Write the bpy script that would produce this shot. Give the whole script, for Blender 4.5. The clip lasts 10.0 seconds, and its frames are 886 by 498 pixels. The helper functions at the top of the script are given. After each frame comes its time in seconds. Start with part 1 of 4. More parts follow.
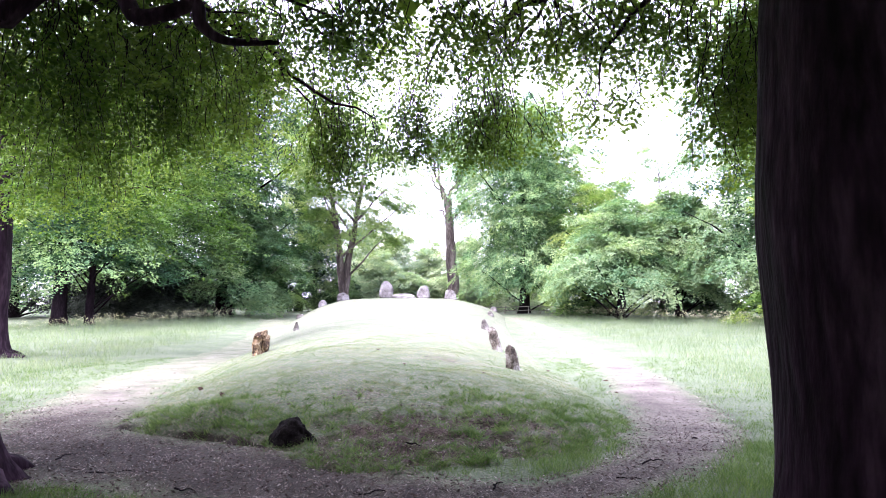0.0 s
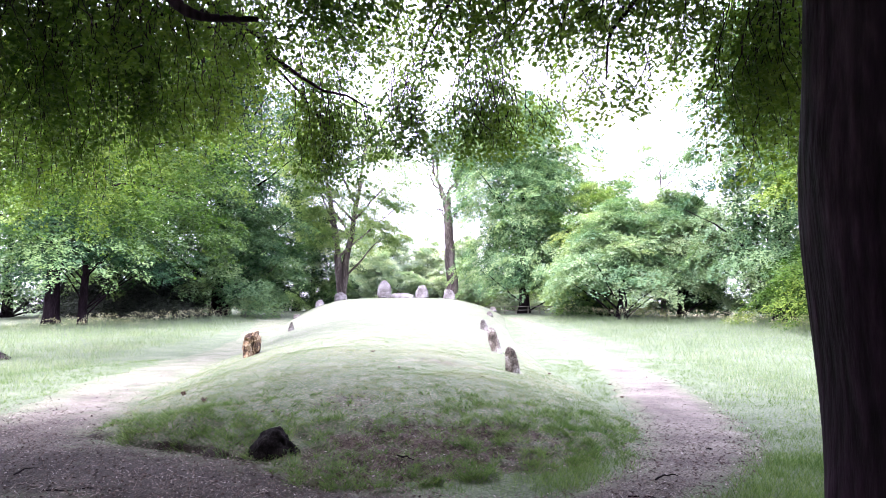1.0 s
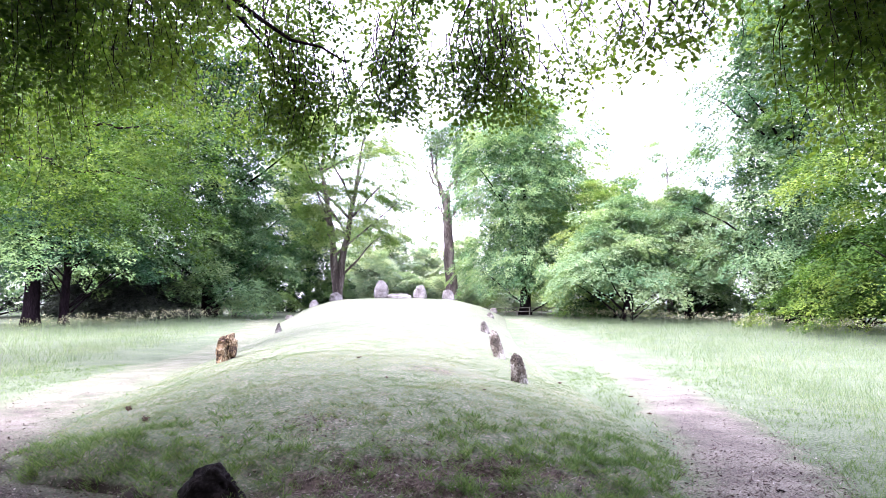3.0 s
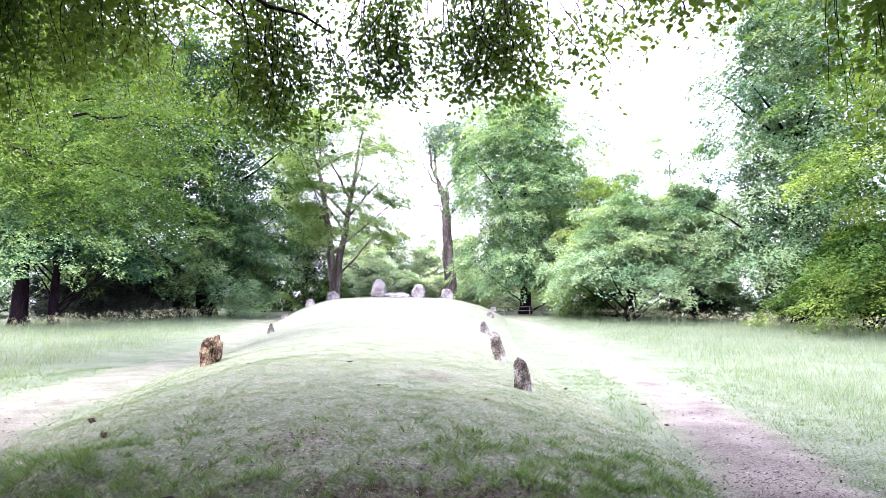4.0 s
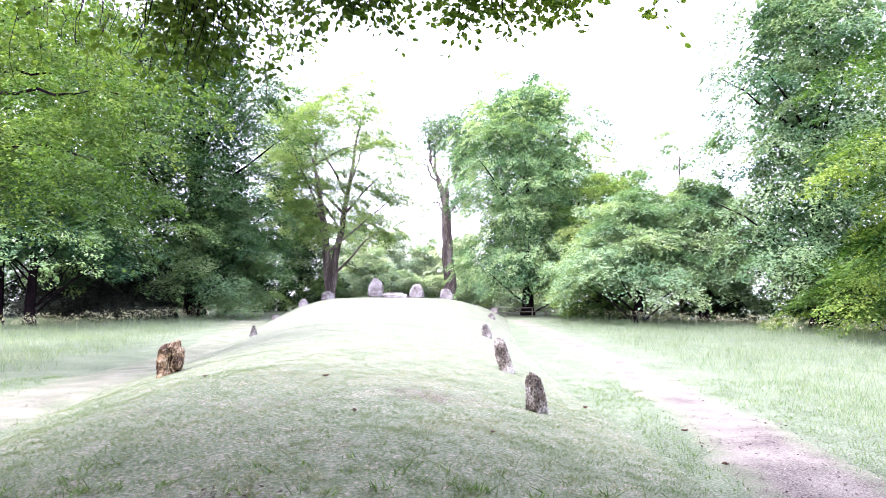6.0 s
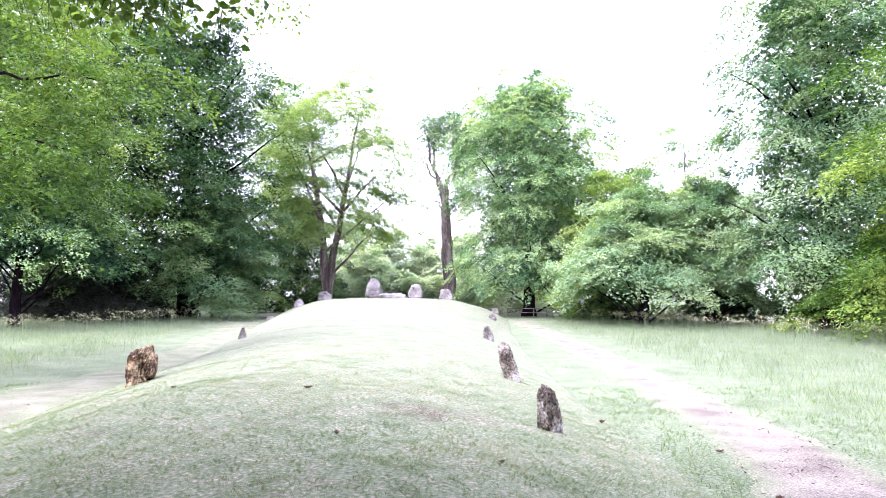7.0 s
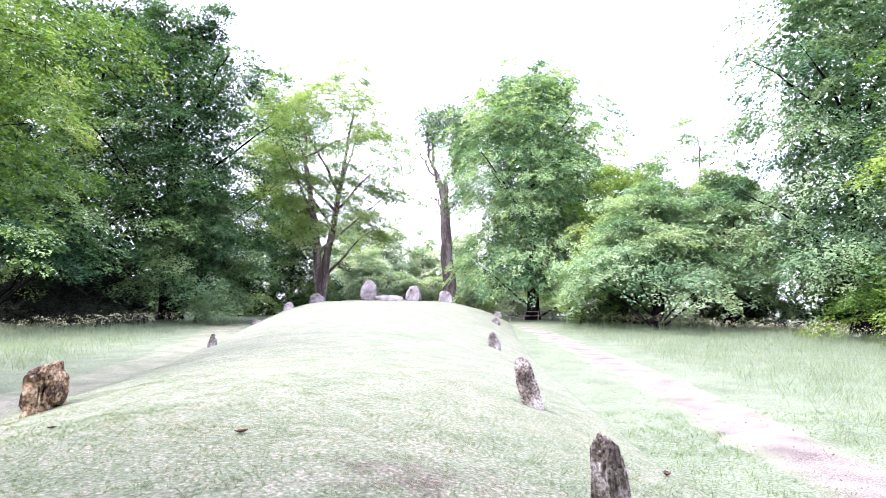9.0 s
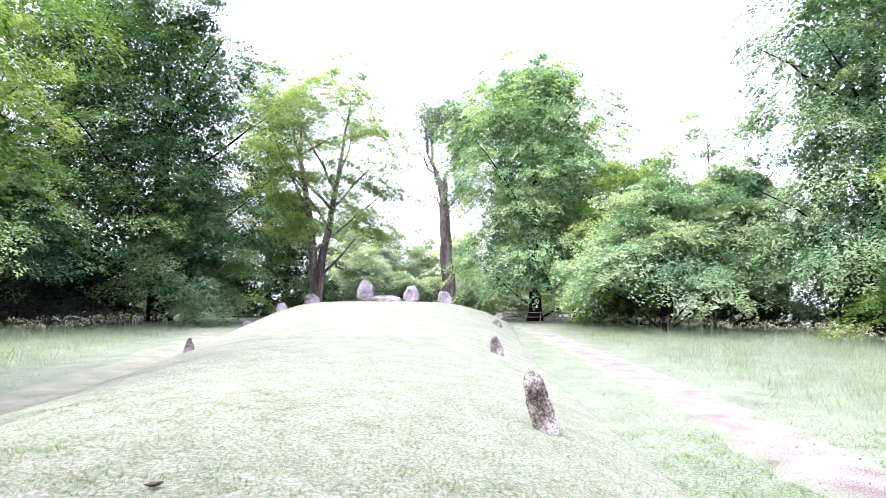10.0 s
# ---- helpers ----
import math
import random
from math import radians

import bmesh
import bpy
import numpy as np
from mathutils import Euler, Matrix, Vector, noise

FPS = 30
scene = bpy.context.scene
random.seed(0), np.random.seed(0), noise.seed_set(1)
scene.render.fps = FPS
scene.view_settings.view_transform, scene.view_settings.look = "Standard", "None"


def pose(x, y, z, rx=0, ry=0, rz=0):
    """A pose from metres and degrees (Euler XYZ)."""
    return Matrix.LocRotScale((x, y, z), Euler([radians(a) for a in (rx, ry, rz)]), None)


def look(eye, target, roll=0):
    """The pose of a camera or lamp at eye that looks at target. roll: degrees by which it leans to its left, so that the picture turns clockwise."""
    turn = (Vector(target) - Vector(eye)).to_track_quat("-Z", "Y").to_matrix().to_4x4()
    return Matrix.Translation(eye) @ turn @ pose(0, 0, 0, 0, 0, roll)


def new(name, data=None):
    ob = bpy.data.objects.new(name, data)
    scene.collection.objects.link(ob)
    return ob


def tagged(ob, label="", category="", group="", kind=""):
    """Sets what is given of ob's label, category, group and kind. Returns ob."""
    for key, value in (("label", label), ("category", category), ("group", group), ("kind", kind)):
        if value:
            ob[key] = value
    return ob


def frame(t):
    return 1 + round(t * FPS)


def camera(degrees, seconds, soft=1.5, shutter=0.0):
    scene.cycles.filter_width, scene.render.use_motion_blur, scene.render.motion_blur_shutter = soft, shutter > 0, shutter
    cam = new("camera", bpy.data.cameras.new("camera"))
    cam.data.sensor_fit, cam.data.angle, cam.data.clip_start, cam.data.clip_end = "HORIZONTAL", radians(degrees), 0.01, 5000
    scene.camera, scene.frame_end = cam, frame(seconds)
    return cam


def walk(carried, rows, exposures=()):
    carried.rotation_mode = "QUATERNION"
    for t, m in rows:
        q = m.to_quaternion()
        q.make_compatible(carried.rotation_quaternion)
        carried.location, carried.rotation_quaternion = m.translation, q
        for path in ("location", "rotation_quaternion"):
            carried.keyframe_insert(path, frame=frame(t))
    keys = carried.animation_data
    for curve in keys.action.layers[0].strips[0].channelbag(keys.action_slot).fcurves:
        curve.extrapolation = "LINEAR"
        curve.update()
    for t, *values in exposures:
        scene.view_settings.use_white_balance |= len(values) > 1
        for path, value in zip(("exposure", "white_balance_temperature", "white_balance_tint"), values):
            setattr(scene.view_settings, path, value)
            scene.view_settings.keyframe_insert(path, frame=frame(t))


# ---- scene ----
cam = camera(70.0, 10.0, soft=0.75)
PATH = [
    (0, (0.047, 0.187, 1.977), (0.041, 2.18, 2.147), -0.1),
    (0.5, (0.08, 0.523, 1.967), (0.075, 2.516, 2.138), -0.1),
    (1, (0.108, 0.909, 1.986), (0.104, 2.902, 2.155), -0.1),
    (1.5, (0.138, 1.362, 1.968), (0.134, 3.354, 2.139), -0.1),
    (2, (0.16, 1.897, 1.951), (0.156, 3.889, 2.123), -0.0),
    (2.5, (0.164, 2.467, 1.941), (0.16, 4.459, 2.115), 0.1),
    (4, (0.205, 4.092, 1.975), (0.205, 6.085, 2.144), 0.1),
    (4.5, (0.215, 4.635, 1.994), (0.215, 6.628, 2.163), 0.2),
    (5, (0.246, 5.21, 1.996), (0.245, 7.203, 2.166), 0.3),
    (5.5, (0.269, 5.839, 1.996), (0.268, 7.832, 2.166), 0.3),
    (7, (0.289, 7.871, 2.016), (0.29, 9.863, 2.187), 0.3),
    (7.5, (0.286, 8.587, 2.033), (0.287, 10.579, 2.206), 0.3),
    (8, (0.292, 9.392, 2.033), (0.294, 11.385, 2.208), 0.2),
    (8.5, (0.295, 10.223, 2.027), (0.297, 12.215, 2.205), 0.2),
    (9, (0.293, 11.124, 2.018), (0.296, 13.116, 2.198), 0.3),
    (9.5, (0.328, 12.048, 2.021), (0.331, 14.04, 2.203), 0.3),
    (10, (0.376, 12.96, 2.061), (0.379, 14.952, 2.242), 0.3),
]
walk(cam, [(t, look(eye, target, roll)) for t, eye, target, roll in PATH],
     exposures=[(0, 3.46, 5750, 30), (5, 3.42, 5750, 29), (10, 3.26, 5750, 29)])

# ---- sky, sun, exposure ----
world = bpy.data.worlds.new("sky")
scene.world = world
world.use_nodes = True
wn, wl = world.node_tree.nodes, world.node_tree.links
sky = wn.new("ShaderNodeTexSky")
sky.sky_type, sky.sun_disc = "NISHITA", False
sky.sun_elevation, sky.sun_rotation = radians(52), radians(235)
sky.air_density, sky.dust_density = 1.0, 4.0
overcast = wn.new("ShaderNodeMix")
overcast.data_type = "RGBA"
overcast.inputs[0].default_value = 0.75
overcast.inputs[7].default_value = (4.6, 4.5, 4.7, 1)
wl.new(sky.outputs[0], overcast.inputs[6])
wl.new(overcast.outputs[2], wn["Background"].inputs[0])
wn["Background"].inputs[1].default_value = 0.125
sun = new("sun", bpy.data.lights.new("sun", "SUN"))
sun.data.energy, sun.data.angle, sun.data.color = 0.95, radians(40), (1.0, 0.98, 0.95)
sun.matrix_world = look((math.sin(radians(235)) * 47, math.cos(radians(235)) * 47, 60), (0, 0, 0))


# ---- materials ----
def material(name, stops, scale=6.0, fine=40.0, rough=0.85, bump=0.3, island=0.0, translucent=0.0, stretch=(1, 1, 1), spec=0.3, detail=8.0, metres=0.02, worn=None, grain=0.4, tint=0.0):
    """Colours from two scales of noise, with relief. stops: (position, colour) from dark to light."""
    m = bpy.data.materials.new(name)
    m.use_nodes = True
    n, l = m.node_tree.nodes, m.node_tree.links
    bsdf = n["Principled BSDF"]
    bsdf.inputs["Roughness"].default_value = rough
    bsdf.inputs["Specular IOR Level"].default_value = spec
    coord = n.new("ShaderNodeTexCoord")
    mapping = n.new("ShaderNodeMapping")
    mapping.inputs["Scale"].default_value = stretch
    l.new(coord.outputs["Object"], mapping.inputs[0])
    big, small = n.new("ShaderNodeTexNoise"), n.new("ShaderNodeTexNoise")
    big.inputs["Scale"].default_value, small.inputs["Scale"].default_value = scale, fine
    big.inputs["Detail"].default_value, small.inputs["Detail"].default_value = detail, 6
    for t in (big, small):
        l.new(mapping.outputs[0], t.inputs["Vector"])
    mix = n.new("ShaderNodeMix")
    mix.inputs[0].default_value = grain
    l.new(big.outputs[0], mix.inputs[2])
    l.new(small.outputs[0], mix.inputs[3])
    stretch_ = n.new("ShaderNodeMapRange")
    stretch_.inputs[1].default_value, stretch_.inputs[2].default_value = 0.34, 0.66
    l.new(mix.outputs[0], stretch_.inputs[0])
    value = stretch_.outputs[0]
    if island:
        geo = n.new("ShaderNodeNewGeometry")
        by = n.new("ShaderNodeMix")
        by.inputs[0].default_value = island
        l.new(value, by.inputs[2])
        l.new(geo.outputs["Random Per Island"], by.inputs[3])
        value = by.outputs[0]
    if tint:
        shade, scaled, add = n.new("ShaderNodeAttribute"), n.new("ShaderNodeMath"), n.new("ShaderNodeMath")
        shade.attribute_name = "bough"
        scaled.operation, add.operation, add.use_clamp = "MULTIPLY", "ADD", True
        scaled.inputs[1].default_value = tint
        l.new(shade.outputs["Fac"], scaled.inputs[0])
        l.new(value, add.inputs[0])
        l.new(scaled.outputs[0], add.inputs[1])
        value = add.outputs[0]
    ramp = n.new("ShaderNodeValToRGB")
    while len(ramp.color_ramp.elements) < len(stops):
        ramp.color_ramp.elements.new(0.5)
    for e, (p, c) in zip(ramp.color_ramp.elements, stops):
        e.position, e.color = p, (*c, 1)
    l.new(value, ramp.inputs[0])
    colour = ramp.outputs[0]
    if worn:
        second = n.new("ShaderNodeValToRGB")
        while len(second.color_ramp.elements) < len(worn):
            second.color_ramp.elements.new(0.5)
        for e, (p, c) in zip(second.color_ramp.elements, worn):
            e.position, e.color = p, (*c, 1)
        patch, ragged, level, blend = n.new("ShaderNodeAttribute"), n.new("ShaderNodeTexNoise"), n.new("ShaderNodeMath"), n.new("ShaderNodeMapRange")
        patch.attribute_name = "worn"
        ragged.inputs["Scale"].default_value, ragged.inputs["Detail"].default_value, ragged.inputs["Roughness"].default_value = 3.5, 8, 0.7
        l.new(coord.outputs["Object"], ragged.inputs["Vector"])
        level.operation = "ADD"
        l.new(patch.outputs["Fac"], level.inputs[0])
        l.new(ragged.outputs[0], level.inputs[1])
        blend.inputs[1].default_value, blend.inputs[2].default_value = 0.82, 1.2
        l.new(level.outputs[0], blend.inputs[0])
        both = n.new("ShaderNodeMix")
        both.data_type = "RGBA"
        # shifts the worn colours towards their dark end
        darkened, lowered = n.new("ShaderNodeAttribute"), n.new("ShaderNodeMath")
        darkened.attribute_name = "darkened"
        lowered.operation = "MULTIPLY_ADD"
        lowered.inputs[1].default_value = -0.75
        l.new(darkened.outputs["Fac"], lowered.inputs[0])
        l.new(value, lowered.inputs[2])
        l.new(lowered.outputs[0], second.inputs[0])
        l.new(blend.outputs[0], both.inputs[0])
        l.new(colour, both.inputs[6])
        l.new(second.outputs[0], both.inputs[7])
        colour = both.outputs[2]
    l.new(colour, bsdf.inputs["Base Color"])
    if bump:
        b = n.new("ShaderNodeBump")
        b.inputs["Strength"].default_value, b.inputs["Distance"].default_value = bump, metres
        l.new(mix.outputs[0], b.inputs["Height"])
        l.new(b.outputs[0], bsdf.inputs["Normal"])
    if translucent:
        tr, add = n.new("ShaderNodeBsdfTranslucent"), n.new("ShaderNodeMixShader")
        gain = n.new("ShaderNodeMix")
        gain.data_type, gain.blend_type = "RGBA", "MULTIPLY"
        gain.inputs[0].default_value = 1.0
        gain.inputs[7].default_value = (1.25, 1.3, 0.62, 1)
        l.new(ramp.outputs[0], gain.inputs[6])
        l.new(gain.outputs[2], tr.inputs[0])
        add.inputs[0].default_value = translucent
        l.new(bsdf.outputs[0], add.inputs[1])
        l.new(tr.outputs[0], add.inputs[2])
        l.new(add.outputs[0], n["Material Output"].inputs[0])
    return m


def leaf_material(name, dark, mid, light, through_=0.4, gloss=0.5, shine=0.25, tone_gain=0.36):
    return material(name, [(0.15, dark), (0.5, mid), (0.85, light)], 0.3, 2.2, gloss, 0, 0.24, through_, spec=shine, tint=tone_gain)


LEAF_BEECH = leaf_material("beech_leaf", (0.034, 0.072, 0.013), (0.09, 0.152, 0.026), (0.18, 0.25, 0.048), 0.52)
LEAF_LIGHT = leaf_material("young_leaf", (0.075, 0.15, 0.036), (0.195, 0.29, 0.088), (0.35, 0.42, 0.16), 0.45, 0.5, 0.25, 0.25)
LEAF_DARK = leaf_material("dark_leaf", (0.012, 0.038, 0.013), (0.062, 0.132, 0.046), (0.18, 0.28, 0.095), 0.3, 0.5, 0.2)
LEAF_COOL = leaf_material("cool_leaf", (0.026, 0.076, 0.035), (0.105, 0.188, 0.088), (0.205, 0.29, 0.135), 0.36, 0.5, 0.22, 0.28)
LEAF_LIME = leaf_material("lime_leaf", (0.04, 0.105, 0.05), (0.175, 0.285, 0.135), (0.33, 0.435, 0.21), 0.4, 0.5, 0.22, 0.26)
LEAF_MAPLE = leaf_material("maple_leaf", (0.085, 0.16, 0.048), (0.175, 0.255, 0.088), (0.28, 0.36, 0.15), 0.5, 0.5, 0.25, 0.2)
LEAF_DEEP = leaf_material("deep_leaf", (0.012, 0.045, 0.02), (0.06, 0.135, 0.055), (0.19, 0.29, 0.11), 0.3, 0.5, 0.25)
LEAF_FRESH = leaf_material("fresh_leaf", (0.014, 0.044, 0.007), (0.075, 0.145, 0.024), (0.21, 0.29, 0.055), 0.42, 0.5, 0.2)
LEAF_SILVER = leaf_material("hornbeam_leaf", (0.085, 0.175, 0.09), (0.215, 0.315, 0.18), (0.33, 0.41, 0.24), 0.42, 0.5, 0.25, 0.22)
# leaf colour lifted well above real foliage to carry the distance haze
LEAF_HAZE = leaf_material("hazed_leaf", (0.2, 0.28, 0.2), (0.33, 0.4, 0.3), (0.45, 0.5, 0.4), 0.5)
# near-black leaf: deep shade beneath the beeches is put into this colour
LEAF_YEW_SHADE = leaf_material("yew_shade_leaf", (0.006, 0.009, 0.007), (0.016, 0.02, 0.015), (0.035, 0.042, 0.03), 0.05, 0.6, 0.1)
# both barks far darker than real: low light under the crowns is in them
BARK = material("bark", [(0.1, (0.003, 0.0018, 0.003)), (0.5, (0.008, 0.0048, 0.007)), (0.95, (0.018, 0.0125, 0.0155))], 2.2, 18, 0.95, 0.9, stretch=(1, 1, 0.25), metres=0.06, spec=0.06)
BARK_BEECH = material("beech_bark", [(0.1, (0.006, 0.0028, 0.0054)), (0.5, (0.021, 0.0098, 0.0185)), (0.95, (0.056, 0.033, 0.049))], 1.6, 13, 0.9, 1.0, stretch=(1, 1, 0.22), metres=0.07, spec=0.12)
BARK_GREY = material("grey_bark", [(0.3, (0.06, 0.045, 0.042)), (0.55, (0.11, 0.086, 0.08)), (0.75, (0.19, 0.16, 0.145))], 1.6, 14, 0.9, 0.7, stretch=(1, 1, 0.2), metres=0.05)
BARK_DULL = material("dull_bark", [(0.3, (0.035, 0.027, 0.025)), (0.55, (0.07, 0.056, 0.05)), (0.75, (0.13, 0.11, 0.1))], 1.6, 14, 0.9, 0.7, stretch=(1, 1, 0.2), metres=0.05)
STONE = material("sarsen", [(0.1, (0.03, 0.026, 0.022)), (0.4, (0.1, 0.089, 0.078)), (0.65, (0.17, 0.156, 0.145)), (0.95, (0.29, 0.275, 0.26))], 3.0, 30, 0.92, 1.0, metres=0.06)
STONE_PALE = material("pale_sarsen", [(0.05, (0.085, 0.073, 0.07)), (0.4, (0.19, 0.172, 0.168)), (0.7, (0.285, 0.265, 0.263)), (1.0, (0.38, 0.36, 0.36))], 1.4, 12, 0.92, 1.0, metres=0.06)
STONE_RUST = material("ironstained_sarsen", [(0.15, (0.01, 0.007, 0.006)), (0.4, (0.07, 0.043, 0.026)), (0.62, (0.21, 0.14, 0.072)), (0.92, (0.4, 0.33, 0.235))], 4.0, 22, 0.92, 1.0, metres=0.06)
STONE_DARK = material("mossy_boulder", [(0.3, (0.005, 0.004, 0.004)), (0.55, (0.011, 0.009, 0.0095)), (0.8, (0.026, 0.021, 0.021))], 5, 30, 0.95, 0.9, metres=0.02, spec=0.08)
STONE_LICHEN = material("lichened_sarsen", [(0.1, (0.02, 0.016, 0.012)), (0.36, (0.1, 0.082, 0.064)), (0.56, (0.21, 0.19, 0.168)), (0.85, (0.43, 0.415, 0.395))], 2.4, 26, 0.92, 1.0, metres=0.05)
TURF = material("turf", [(0.0, (0.037, 0.046, 0.025)), (0.4, (0.09, 0.116, 0.063)), (0.7, (0.139, 0.166, 0.103)), (1.0, (0.216, 0.219, 0.16))], 0.9, 26, 0.95, 0.35, metres=0.03, grain=0.72)
SOIL = [(0.05, (0.022, 0.014, 0.011)), (0.5, (0.065, 0.043, 0.035)), (0.95, (0.16, 0.12, 0.1))]
MOUND_TURF = material("mown_turf", [(0.0, (0.055, 0.068, 0.035)), (0.35, (0.102, 0.128, 0.072)), (0.62, (0.15, 0.166, 0.11)), (0.82, (0.215, 0.195, 0.148)), (1.0, (0.3, 0.268, 0.222))], 1.6, 24, 0.95, 0.3, metres=0.02, worn=SOIL, grain=0.76)
EARTH = material("trodden_earth", [(0.1, (0.08, 0.097, 0.052)), (0.45, (0.13, 0.147, 0.088)), (0.7, (0.19, 0.195, 0.135)), (0.95, (0.28, 0.265, 0.21))], 1.2, 45, 0.95, 0.9, metres=0.04, grain=0.65,
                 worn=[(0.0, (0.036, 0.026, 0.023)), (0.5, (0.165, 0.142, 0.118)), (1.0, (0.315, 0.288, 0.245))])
BLADE = material("short_grass_blade", [(0.05, (0.064, 0.115, 0.046)), (0.35, (0.117, 0.174, 0.084)), (0.58, (0.172, 0.214, 0.123)), (0.8, (0.25, 0.24, 0.17)), (0.97, (0.365, 0.343, 0.285))], 0.55, 7, 0.7, 0, 0.45, 0.42)
BLADE_LUSH = material("lush_grass_blade", [(0.05, (0.032, 0.082, 0.022)), (0.5, (0.098, 0.168, 0.056)), (0.95, (0.215, 0.275, 0.115))], 0.6, 9, 0.6, 0, 0.65, 0.45)
BLADE_TALL = material("meadow_grass_blade", [(0.1, (0.113, 0.168, 0.096)), (0.45, (0.17, 0.226, 0.144)), (0.75, (0.234, 0.278, 0.195)), (0.95, (0.336, 0.35, 0.272))], 0.3, 3, 0.7, 0, 0.5, 0.48)
LITTER = material("dead_leaf", [(0.05, (0.05, 0.036, 0.032)), (0.5, (0.13, 0.095, 0.08)), (0.85, (0.27, 0.225, 0.2)), (1.0, (0.55, 0.5, 0.47))], 3, 30, 0.8, 0, 0.85)
FLOWER = material("umbel_flower", [(0.2, (0.3, 0.3, 0.17)), (0.8, (0.52, 0.5, 0.36))], 3, 30, 0.8, 0, 0.6, 0.2)


# ---- mesh helpers ----
def mesh_from(name, verts, faces, mat, smooth=False):
    """A mesh from arrays: verts (n, 3) and faces (m, 3 or 4)."""
    me = bpy.data.meshes.new(name)
    verts, faces = np.asarray(verts, np.float32), np.asarray(faces, np.int32)
    k = faces.shape[1]
    me.vertices.add(len(verts))
    me.vertices.foreach_set("co", verts.ravel())
    me.loops.add(faces.size)
    me.loops.foreach_set("vertex_index", faces.ravel())
    me.polygons.add(len(faces))
    me.polygons.foreach_set("loop_start", np.arange(0, faces.size, k, dtype=np.int32))
    me.polygons.foreach_set("use_smooth", np.full(len(faces), smooth))
    me.update(calc_edges=True)
    me.validate()
    me.materials.append(mat)
    return me


def give(me, values, what="worn"):
    """Stores one number for each vertex: how worn or darkened the ground is, or a bough's leaf age with painted inner
    shade.
    """
    me.attributes.new(what, "FLOAT", "POINT").data.foreach_set("value", np.asarray(values, np.float32).ravel())
    return me


def part(name, me, parent, label=""):
    ob = new(name, me)
    ob.parent = parent
    return tagged(ob, label)


def thing(name, place, label, category, group="", kind=""):
    ob = new(name)
    ob.location = place
    return tagged(ob, label, category, group, kind)


def grid_faces(rows, cols, wrap=False):
    i, j = np.meshgrid(np.arange(rows - 1), np.arange(cols if wrap else cols - 1), indexing="ij")
    jn = (j + 1) % cols
    return np.stack([i * cols + j, i * cols + jn, (i + 1) * cols + jn, (i + 1) * cols + j], -1).reshape(-1, 4)


def tube(points, radii, sides=8, knobs=0.0, rng=None, flare=0.0):
    """Verts and faces of a tapered round limb along points; flare: buttress roots at its foot."""
    p = np.asarray(points, float)
    t = np.gradient(p, axis=0)
    t /= np.linalg.norm(t, axis=1)[:, None] + 1e-9
    ref = np.where(np.abs(t[:, 2:3]) > 0.8, [[1.0, 0, 0]], [[0, 0, 1.0]])
    u = np.cross(t, ref)
    u /= np.linalg.norm(u, axis=1)[:, None] + 1e-9
    v = np.cross(t, u)
    a = np.arange(sides) / sides * 2 * np.pi
    r = np.asarray(radii, float)[:, None] * np.ones((1, sides))
    if knobs:
        ph = rng.uniform(0, 6.28, 4)
        h = np.arange(len(p))[:, None]
        r *= 1 + knobs * (np.sin(3 * a + ph[0] + h * 0.13) + 0.6 * np.sin(5 * a + ph[1] - h * 0.21) + 0.5 * np.sin(8 * a + ph[2] + h * 0.4))
    if flare:
        h = (p[:, 2] - p[0, 2])[:, None]
        r *= 1 + flare * np.exp(-h / 0.35) * (0.6 + 0.7 * np.maximum(0, np.sin(5 * a + 0.7)) ** 2)
    ring = p[:, None] + r[..., None] * (np.cos(a)[None, :, None] * u[:, None] + np.sin(a)[None, :, None] * v[:, None])
    return ring.reshape(-1, 3), grid_faces(len(p), sides, True)


def joined(pieces):
    vs, fs, k = [], [], 0
    for v, f in pieces:
        vs.append(v)
        fs.append(np.asarray(f) + k)
        k += len(v)
    return np.concatenate(vs), np.concatenate(fs)


def bent(a, b, n, sag, rng, wander=0.0):
    """n points from a to b that rise or sag between, with some wander."""
    s = np.linspace(0, 1, n)[:, None]
    p = np.asarray(a) * (1 - s) + np.asarray(b) * s
    p[:, 2] += (sag * 4 * s * (1 - s))[:, 0]
    if wander:
        w = np.cumsum(rng.normal(0, wander, (n, 3)), axis=0)
        p += (w - s * w[-1]) * np.minimum(1, 3 * s)
    return p


# ---- lie of the land ----
def ground_z(x, y):
    x, y = np.asarray(x, float), np.asarray(y, float)
    rise = np.clip((y - 14) / 70, 0, 1)
    z = -0.13 + 1.0 * rise * rise * (3 - 2 * rise)
    return z + 0.035 * np.sin(x * 0.7 + 1.3) * np.cos(y * 0.55) + 0.02 * np.sin(x * 1.9 - y * 1.3) + 0.008 * np.sin(5.1 * x + 2.2 * y) * np.cos(4.3 * y - 1.7 * x)


def mound_centre(y):
    return np.interp(y, [8.1, 8.25, 8.6, 9, 9.5, 10.2, 10.6, 11, 11.4, 12, 16, 20, 27, 33, 45, 60, 69], [-0.6, -0.7, -0.52, -0.38, -0.25, -0.33, -0.8, -1.15, -1.2, -1.2, -1.6, -2.05, -2.4, -2.7, -3.4, -4.0, -4.4])


def mound_half(y):
    y = np.asarray(y, float)
    half = np.interp(y, [8.1, 8.25, 8.6, 9, 9.5, 10.2, 10.6, 11, 11.4, 12, 16, 20, 27, 33, 45, 60, 69], [0, 0.48, 1.28, 1.83, 2.45, 3.18, 3.8, 4.35, 4.5, 4.65, 4.95, 5.35, 5.85, 6.3, 7.8, 9.7, 10.0])
    return half * (1 + 0.03 * np.sin(9.0 * y) * np.clip((11.6 - y) / 0.6, 0, 1))


